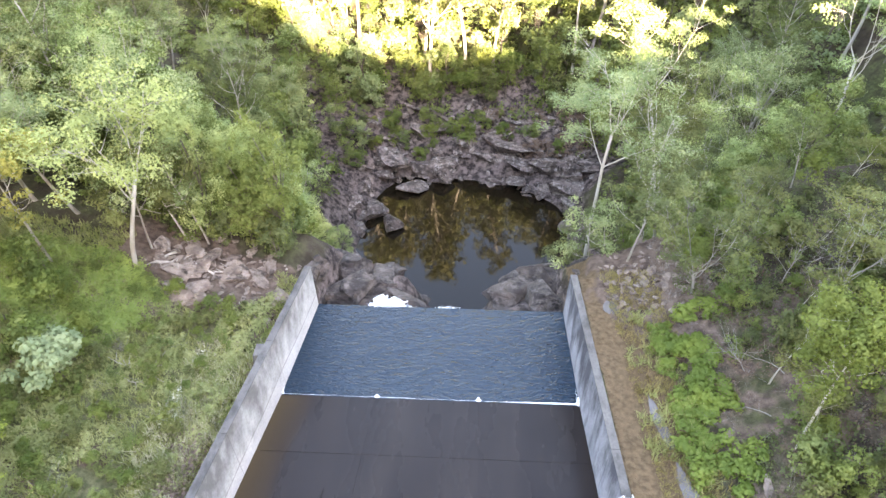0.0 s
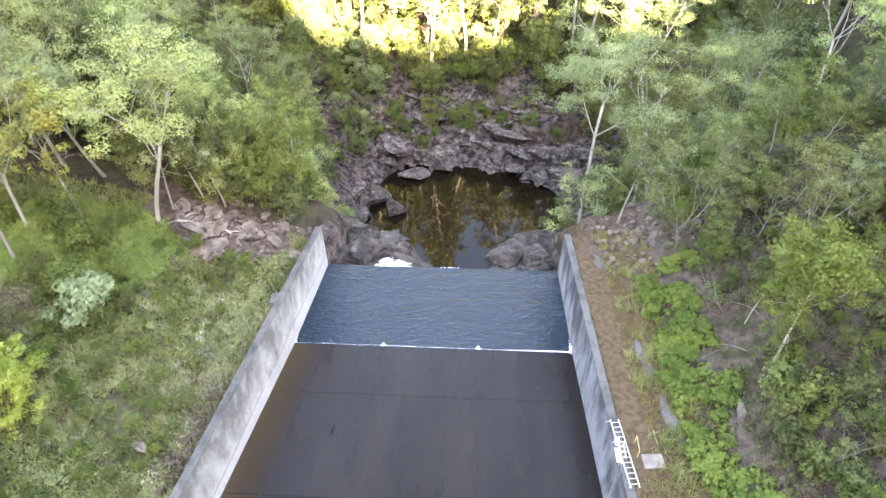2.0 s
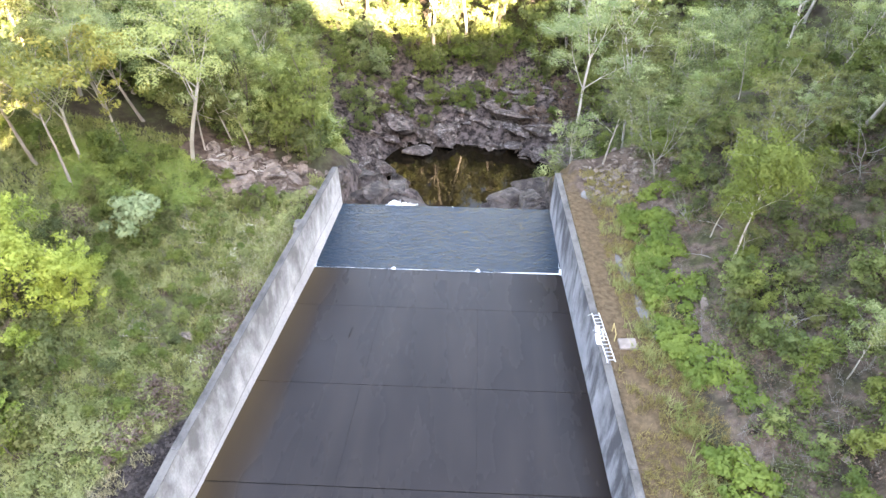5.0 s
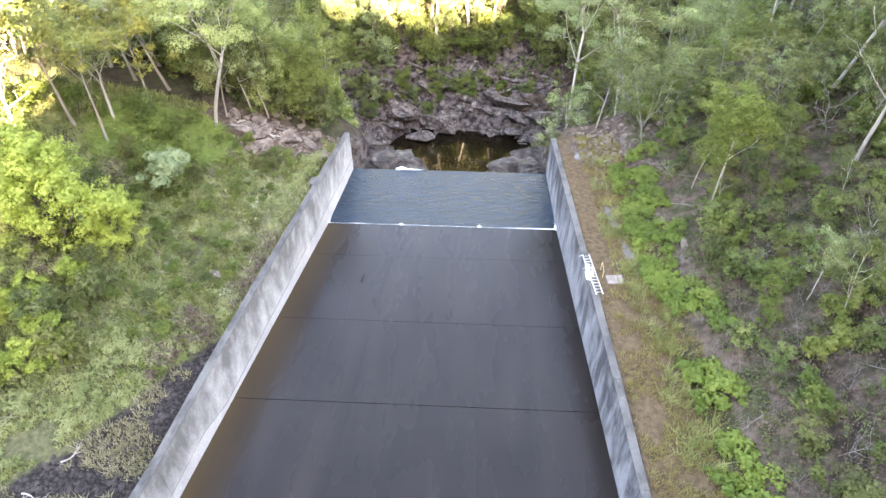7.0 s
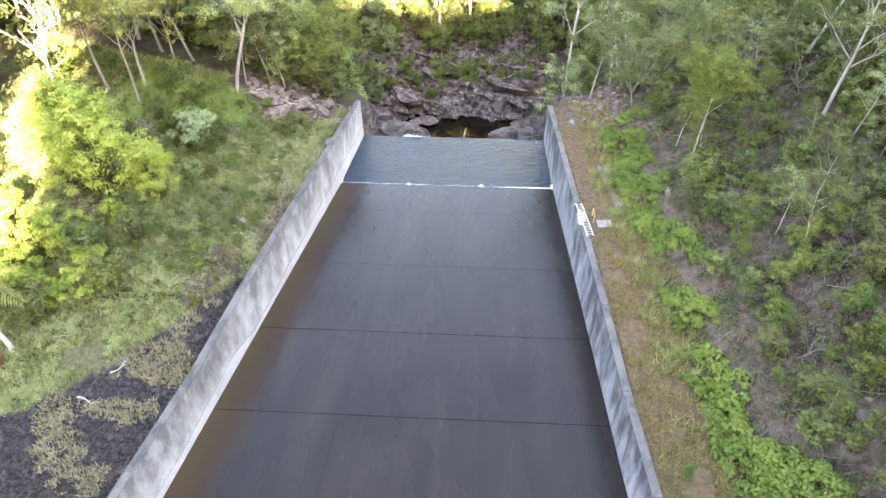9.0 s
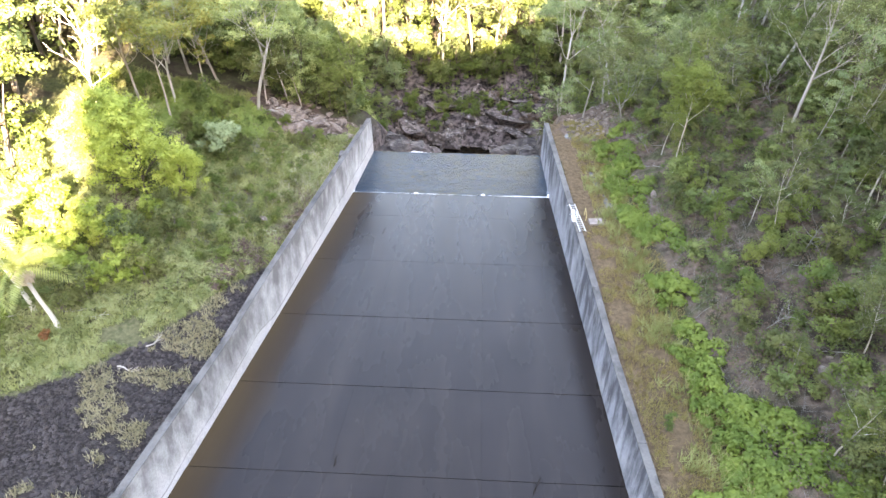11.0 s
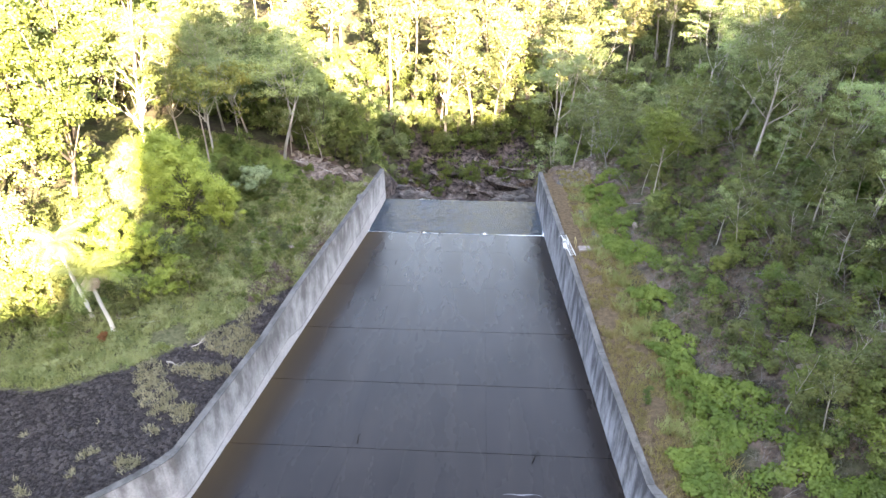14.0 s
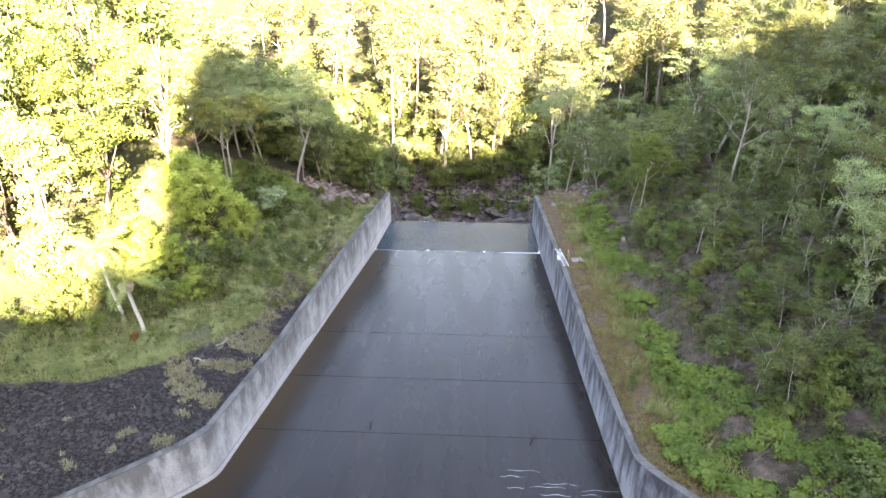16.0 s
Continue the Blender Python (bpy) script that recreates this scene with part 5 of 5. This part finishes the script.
# ---- white water ----
def falling_water():
    """Strands of white water that leap from the sill, longest where the rock lies lowest, and drops between them."""
    r = random.Random(31)
    verts, faces = [], []
    for k in range(330):
        x = r.gauss(-6.0, 0.9) if k < 150 else (r.gauss(-1.2, 0.8) if k < 230 else r.uniform(-7.6, 2.6))
        x = min(2.8, max(-7.9, x))
        main = math.exp(-((x + 6.2) / 1.5) ** 2) + 0.28 * math.exp(-((x + 1.2) / 0.9) ** 2)
        reach, drop = (0.3 + 3.5 * main) * r.uniform(0.35, 1.1), (0.6 + 3.6 * main) * r.uniform(0.6, 1.1)
        drift, wid, n = r.uniform(-0.35, 0.5) * main, r.uniform(0.05, 0.16) * (0.7 + main), 8
        base = len(verts)
        for j in range(n):
            v = j / (n - 1)
            w = wid * (0.35 + 1.3 * v) * (1 - 0.85 * max(0, v - 0.7) / 0.3) * r.uniform(0.75, 1.25)
            c = (x + drift * v, LIP - 0.05 + reach * v, -0.02 - drop * v ** 1.3 + r.uniform(-0.05, 0.05) * v)
            verts += [(c[0] - w, c[1], c[2]), (c[0], c[1] - 0.3 * w, c[2] + 0.7 * w), (c[0] + w, c[1], c[2])]
        for j in range(n - 1):
            a = base + 3 * j
            faces += [(a, a + 1, a + 4, a + 3), (a + 1, a + 2, a + 5, a + 4)]
        for _ in range(3):
            s, v = r.uniform(0.02, 0.07), r.uniform(0.5, 1.15)
            c = (x + r.uniform(-0.6, 0.6), LIP + reach * v, -0.1 - drop * v ** 1.3 + r.uniform(0, 0.25) * main)
            a = len(verts)
            verts += [(c[0] + s, c[1], c[2]), (c[0] - s, c[1] + s, c[2]), (c[0] - s, c[1] - s, c[2]), (c[0], c[1], c[2] + 1.5 * s)]
            faces += [(a, a + 1, a + 3), (a + 1, a + 2, a + 3), (a + 2, a, a + 3), (a, a + 2, a + 1)]
    tagged(new("falling_water", mesh_of("falling_water", verts, faces, [M_FALL], True)), "white water tumbling over the sill onto rock", "water", kind="stuff")


def fall_mat():
    n = Nodes("tumbling_water", 0.35)
    f = n.ramp(n.noise(1.6, 5, stretch=(1.0, 0.5, 0.5)), [(0.25, 0.0), (0.45, 1.0)])
    return n.color(n.mix(f, (0.55, 0.57, 0.58), (0.86, 0.88, 0.9))).bump(n.noise(6.0, 4), 0.6, 0.1).m


M_FALL = fall_mat()
falling_water()


def foam_strip(name, path, widths, label):
    verts, faces = [], []
    for (x, y, z), w in zip(path, widths):
        verts += [(x, y - w / 2, z), (x, y, z + 0.35 * w + 0.008), (x, y + w / 2, z)]
    for i in range(len(path) - 1):
        a = 3 * i
        faces += [(a, a + 3, a + 4, a + 1), (a + 1, a + 4, a + 5, a + 2)]
    return tagged(new(name, mesh_of(name, verts, faces, [M_FOAM], True)), label, "foam", kind="stuff")


def toe_foam():
    l, r = float(wall_left_x(np.array(TOE))) + 0.03, float(wall_right_x(np.array(TOE))) - 0.03
    path, wid = [], []
    for k in range(260):
        x = l + (r - l) * k / 259
        g = float(fbm(np.array(x), np.array(5.0), 1.4, 4, 120))
        w = 0.012 + 0.028 * g + (0.12 if x > 3.0 else 0) * (x - 3.0) / 5.0
        for c, a in ((l, 0.25), (r, 0.7), (-5.85, 0.30), (1.3, 0.42)):
            w += a * math.exp(-((x - c) / 0.13) ** 2)
        path.append((x, TOE + 0.06 + w * 0.35, 0.006))
        wid.append(max(0.012, w))
    foam_strip("toe_foam", path, wid, "thin white foam line where the chute meets the basin")
    for x0, h in ((l + 0.05, 0.9), (r - 0.12, 1.3)):
        foam_strip("wall_foam", [(x0 + 0.06 * math.sin(k * 1.7), TOE + 0.1 + h * k / 9, 0.012) for k in range(10)], [0.16 * (1.1 - k / 10) for k in range(10)], "white foam curling up along the wall")


toe_foam()


def thin_ripples():
    r = random.Random(8)
    for k in range(13):
        x0, y0 = r.uniform(-9, 8.5), r.uniform(-17.5, -13)
        if k < 9:
            x0 = r.uniform(1.5, 8.5)
        n = 14
        ln = r.uniform(1.2, 3.4)
        pts = []
        for i in range(n):
            y = y0 + 0.06 * math.sin(i * 0.8 + k) + 0.10 * math.sin(math.pi * i / n)
            x = x0 + ln * i / n
            pts.append((x, y, float(chute_z(np.array(y))) + 0.02))
        foam_strip("ripple_crest", pts, [0.016 * math.sin(math.pi * (i + 0.5) / n) for i in range(n)], "thin pale crest of sheet flow on the chute")


thin_ripples()


def twig(x, y, length, turn, label):
    rng = np.random.default_rng(int(abs(x * 10)))
    w = Wood()
    z = float(chute_z(np.array(y))) + 0.04
    a = radians(turn)
    line = bend(rng, (x, y, z), (math.cos(a), math.sin(a), 0.05), length, 6, 0.0, 0.12)
    line[:, 2] = z + np.array([0, 0.03, 0.05, 0.05, 0.03, 0.0])
    w.tube(line, 0.035 * (1.2 - np.linspace(0, 1, 6)), 5)
    w.tube(np.linspace(line[3], line[3] + np.array([0.22, 0.2, 0.08]), 3), [0.02, 0.015, 0.008], 4)
    w.tube(np.linspace(line[2], line[2] + np.array([-0.2, 0.15, 0.1]), 3), [0.018, 0.013, 0.007], 4)
    tagged(new("branch", w.mesh("branch", M_DARK_WOOD)), label, "branch")


M_DARK_WOOD = bark("sodden_wood", (0.03, 0.025, 0.02), (0.015, 0.012, 0.01))
twig(-8.35, 17.9, 1.0, 75, "dark broken branch stranded on the wet chute")
twig(-7.9, -9.0, 0.9, 88, "dark broken branch stranded on the wet chute")
twig(4.4, -10.3, 1.5, 78, "dark forked branch stranded on the wet chute")


# ---- fittings on the walls ----
M_WHITE = Nodes("white_painted_steel", 0.4).color((0.56, 0.57, 0.56)).m
M_YELLOW = Nodes("yellow_paint", 0.5).color((0.42, 0.33, 0.14)).m
M_PAD = concrete_wall("pinkish_concrete", (0.38, 0.315, 0.27), (0.32, 0.27, 0.235), (0.25, 0.21, 0.185))


def bar(name, a, b, r, mat, parent, sides=6):
    w = Wood()
    w.tube(np.linspace(a, b, 3), [r, r, r], sides)
    return part(name, w.mesh(name, mat), None, parent)


def block(name, size, mat, parent, at, bevel=0.02, turn=0.0):
    bm = bmesh.new()
    bmesh.ops.create_cube(bm, size=1.0)
    bmesh.ops.scale(bm, vec=size, verts=bm.verts)
    soften(bm, bevel)
    ob = part(name, bm, mat, parent)
    ob.matrix_basis = pose(*at, 0, 0, turn)
    return ob


def ladder():
    root = tagged(new("ladder"), "white steel access ladder lying along the wall top", "ladder")
    root.matrix_basis = look((9.55, 12.45, 6.04), (9.10, 16.75, 6.04 - 0.30)) @ pose(0, 0, 0, 0, 0, 0)
    ln = 4.35
    for s in (-0.24, 0.24):
        bar("rail", (s, 0, 0), (s, 0, -ln), 0.035, M_WHITE, root)
    for k in range(13):
        z = -0.2 - (ln - 0.4) * k / 12
        bar("rung", (-0.24, 0, z), (0.24, 0, z), 0.022, M_WHITE, root)
    for z in (-0.05, -1.5, -2.9, -4.3):
        bar("bracket", (-0.24, 0, z), (-0.5, -0.14, z), 0.022, M_WHITE, root)


ladder()


def gauge_box():
    root = tagged(new("instrument_bracket"), "white steel instrument bracket clamped on the wall top", "bracket")
    z = float(wall_top(14.4))
    root.matrix_basis = pose(8.98, 14.4, z + 0.006)
    block("base_plate", (0.34, 0.9, 0.05), M_WHITE, root, (0.0, 0, 0.03))
    block("housing", (0.26, 0.34, 0.30), M_WHITE, root, (0.0, 0.75, 0.16))
    for k in (-0.35, 0.0, 0.35):
        bar("stay", (-0.12, k, 0.04), (0.28, k + 0.1, 0.42), 0.03, M_WHITE, root)
    bar("top_rail", (0.28, -0.4, 0.42), (0.28, 0.6, 0.42), 0.035, M_WHITE, root)


gauge_box()


def yellow_post():
    root = tagged(new("marker_rail"), "short yellow handrail beside the ladder", "handrail")
    root.matrix_basis = pose(10.05, 14.9, float(ground_z(10.05, 14.9)))
    bar("post", (0, 0.45, -0.2), (0, 0.45, 0.75), 0.03, M_YELLOW, root)
    bar("post", (0, -0.45, -0.2), (0, -0.45, 0.75), 0.03, M_YELLOW, root)
    bar("rail", (0, 0.47, 0.75), (0, -0.47, 0.75), 0.03, M_YELLOW, root)


yellow_post()
pad = tagged(new("landing_pad"), "square pinkish concrete pad in dry grass", "slab")
pad.matrix_basis = pose(10.85, 14.15, float(ground_z(10.85, 14.15)) + 0.06)
block("slab", (1.15, 0.85, 0.30), M_PAD, pad, (0, 0, 0), 0.03, 4)


def buttress(x, y, side):
    root = tagged(new("buttress"), "small concrete buttress against the outer wall face", "buttress", "wall buttresses")
    z = float(wall_top(y))
    root.matrix_basis = pose(x, y, z - 1.6)
    bm = bmesh.new()
    prism(bm, [(0, -0.5, -1.0), (side * 0.95, -0.5, -1.0), (side * 0.95, 0.5, -1.0), (0, 0.5, -1.0)], [(0, -0.5, 1.35), (side * 0.6, -0.5, 1.3), (side * 0.6, 0.5, 1.3), (0, 0.5, 1.35)])
    soften(bm, 0.03)
    part("block", bm, M_COPING, root)


buttress(float(wall_left_x(np.array(26.3))) - 0.515, 26.3, -1)
buttress(float(wall_right_x(np.array(26.3))) + 0.515, 26.3, 1)


def wet_patch(x, y, a, b, turn, seed):
    r = np.random.default_rng(seed)
    verts = [(x, y, float(ground_z(x, y)) + 0.05)]
    for k in range(28):
        t = 2 * math.pi * k / 28
        q = 1 + 0.22 * float(fbm(np.array(math.cos(t) * 2), np.array(math.sin(t) * 2), 1.0, 3, seed))
        u, v = a * q * math.cos(t), b * q * math.sin(t)
        c, s = math.cos(radians(turn)), math.sin(radians(turn))
        px, py = x + u * c - v * s, y + u * s + v * c
        verts.append((px, py, float(ground_z(px, py)) + 0.035))
    faces = [(0, 1 + k, 1 + (k + 1) % 28) for k in range(28)]
    tagged(new("drain_puddle", mesh_of("drain_puddle", verts, faces, [M_PUDDLE], True)), "shallow grey puddle on silt in the grassy drain", "puddle", "puddles along the drain")


M_PUDDLE = Nodes("silty_puddle", 0.22, spec=0.5)
M_PUDDLE = M_PUDDLE.color(M_PUDDLE.mix(M_PUDDLE.noise(1.5, 4), (0.07, 0.063, 0.06), (0.15, 0.138, 0.132))).m
wet_patch(11.9, 21.6, 0.36, 1.9, 10, 1)
wet_patch(12.7, 16.4, 0.40, 2.7, 13, 3)
wet_patch(10.4, 31.2, 0.5, 0.7, 0, 4)


# ---- litter, flowers and fallen wood on the banks ----
M_FLOWER = leaf("white_flower_heads", (0.38, 0.40, 0.31), (0.50, 0.52, 0.42), (0.60, 0.61, 0.52))
M_RUST = leaf("rust_red_leaves", (0.13, 0.05, 0.02), (0.19, 0.08, 0.03), (0.22, 0.12, 0.045))
M_LITTER = leaf("fallen_brown_leaves", (0.07, 0.046, 0.034), (0.115, 0.08, 0.06), (0.16, 0.118, 0.092), 0.05)
leafy("white_flowers", gr, on_ground(gr, 5200, (-19.5, -12), (10, 31), lambda x, y: (off_left(x, y) > 0.5) & (off_left(x, y) < 4.2) & (fbm(x, y, 1.6, 3, 130) > 0.62)), 7, 0.3, (0.13, 0.11), M_FLOWER, "small white-flowering weeds beside the concrete wall")
leafy("bank_litter", gr, on_ground(gr, 9000, (-30, -12.5), (2, 32), lambda x, y: bank(x, y) & (fbm(x, y, 3.2, 3, 131) > 0.5)), 10, 0.45, (0.22, 0.11), M_LITTER, "brown leaf litter between the grasses")
leafy("hill_litter", gr, on_ground(gr, 6000, (14, 40), (-26, 36), lambda x, y: (off_right(x, y) > 6.0) & (fbm(x, y, 2.4, 3, 132) > -0.15)), 10, 0.5, (0.17, 0.08), M_LITTER, "brown leaf litter on the bare hillside")
leafy("wall_foot_scrub", gr, on_ground(gr, 1500, (-17, -11), (16, 33), lambda x, y: (off_left(x, y) > -0.1) & (off_left(x, y) < 1.0) & (fbm(x, y, 2.0, 2, 133) > 0.0)), 12, 0.32, (0.2, 0.1), M_LEAF_DARK, "dark weeds at the foot of the wall")
RUSTY = bushy_tree("rusty_shrub", 240, 0.9, 0.9, 0.2, "small rust-red shrub beside a palm", "", M_RUST, clumps=12, per=30, size=(0.26, 0.09), clump_r=0.28, category="bush")
plant(RUSTY, -29.9, -1.0, 1.0, 0)


def fallen_branch(x, y, length, turn, seed, thick, mat, arms=5):
    """A bleached branch that lies along the slope, with side limbs."""
    rng = np.random.default_rng(seed)
    w = Wood()
    a = radians(turn)
    line = bend(rng, (0, 0, 0), (math.cos(a), math.sin(a), 0), length, 9, 0.0, 0.16)
    line[:, 2] = ground_z(x + line[:, 0], y + line[:, 1]) - float(ground_z(x, y)) + 0.12 + 0.06 * np.sin(np.arange(9))
    w.tube(line, thick * (1.15 - np.linspace(0, 1, 9) * 0.85), 6)
    for j in range(arms):
        b = a + rng.choice((-1, 1)) * rng.uniform(0.4, 1.2)
        sb = bend(rng, line[2 + j % 6], (math.cos(b), math.sin(b), 0.35), length * rng.uniform(0.2, 0.42), 5, -0.02, 0.2)
        w.tube(sb, thick * 0.5 * (1 - np.linspace(0, 1, 5) * 0.8), 4)
    ob = new("fallen_branch", w.mesh("fallen_branch", mat))
    ob.matrix_basis = pose(x, y, float(ground_z(x, y)))
    tagged(ob, "bleached fallen branch lying on the bank", "branch", "fallen branches")


for k, (x, y, ln, tn, th) in enumerate(((-22.4, 33.0, 3.2, 20, 0.09), (-21.5, 34.6, 2.6, 250, 0.08), (-18.6, 33.4, 2.4, 160, 0.06), (-17.2, 34.8, 2.2, 200, 0.06), (-20.5, 31.4, 1.8, 60, 0.05),
                                        (-21.0, 24.2, 2.6, 10, 0.06), (-20.2, 23.6, 2.4, 150, 0.05), (-19.6, 24.6, 2.0, 90, 0.045), (-21.4, 23.4, 2.2, 330, 0.05), (-20.4, 13.6, 3.2, 170, 0.06),
                                        (-21.9, 12.9, 2.4, 20, 0.05), (-28.6, 0.9, 2.6, 20, 0.06), (-27.6, 1.6, 2.2, 160, 0.05), (-33.4, -0.4, 2.2, 200, 0.06), (-34.2, 0.2, 2.0, 30, 0.05), (-22.6, -1.2, 2.0, 30, 0.04), (-23.8, -3.2, 1.8, 350, 0.04),
                                        (17.4, 21.0, 2.6, 130, 0.05), (18.8, 23.6, 3.0, 100, 0.06), (21.4, 11.6, 2.6, 40, 0.05), (23.6, 2.2, 2.8, 120, 0.05), (20.0, 6.0, 2.2, 300, 0.04), (26.4, 7.4, 3.0, 70, 0.06), (17.0, 2.0, 2.0, 200, 0.04), (22.6, -4.8, 2.4, 150, 0.05))):
    fallen_branch(x, y, ln, tn, 500 + k, th * (1.25 if x < 0 else 0.6), M_DEAD if x < 0 else M_TWIG_BARK)


def twigs(name, rng, pts, per, height, mat, label):
    """Thin bare stems that lean all ways, past counting."""
    return blades(name, rng, pts, per, height, 0.022, mat, label, 0.8)


tagged(twigs("hill_twigs", gr, on_ground(gr, 3000, (14, 44), (-26, 40), lambda x, y: (off_right(x, y) > 5.5) & (fbm(x, y, 3.0, 3, 140) > -0.1)), 7, 1.1, M_TWIG_BARK, "thin grey dead stems on the brown hillside"), category="twigs", kind="stuff", label="thin grey dead stems on the brown hillside")
tagged(twigs("bank_twigs", gr, on_ground(gr, 2400, (-40, -13), (0, 34), lambda x, y: bank(x, y) & (fbm(x, y, 2.5, 3, 141) > 0.3)), 6, 0.8, M_TWIG_BARK, "thin grey dead stems among the grass"), category="twigs", kind="stuff", label="thin grey dead stems among the grass")
leafy("slope_litter", gr, on_ground(gr, 900, (3, 23), (103, 114), lambda x, y: fbm(x, y, 4.0, 3, 161) > -0.2), 14, 0.9, (0.42, 0.24), M_LITTER, "brown leaf litter on the slope above the rocks")
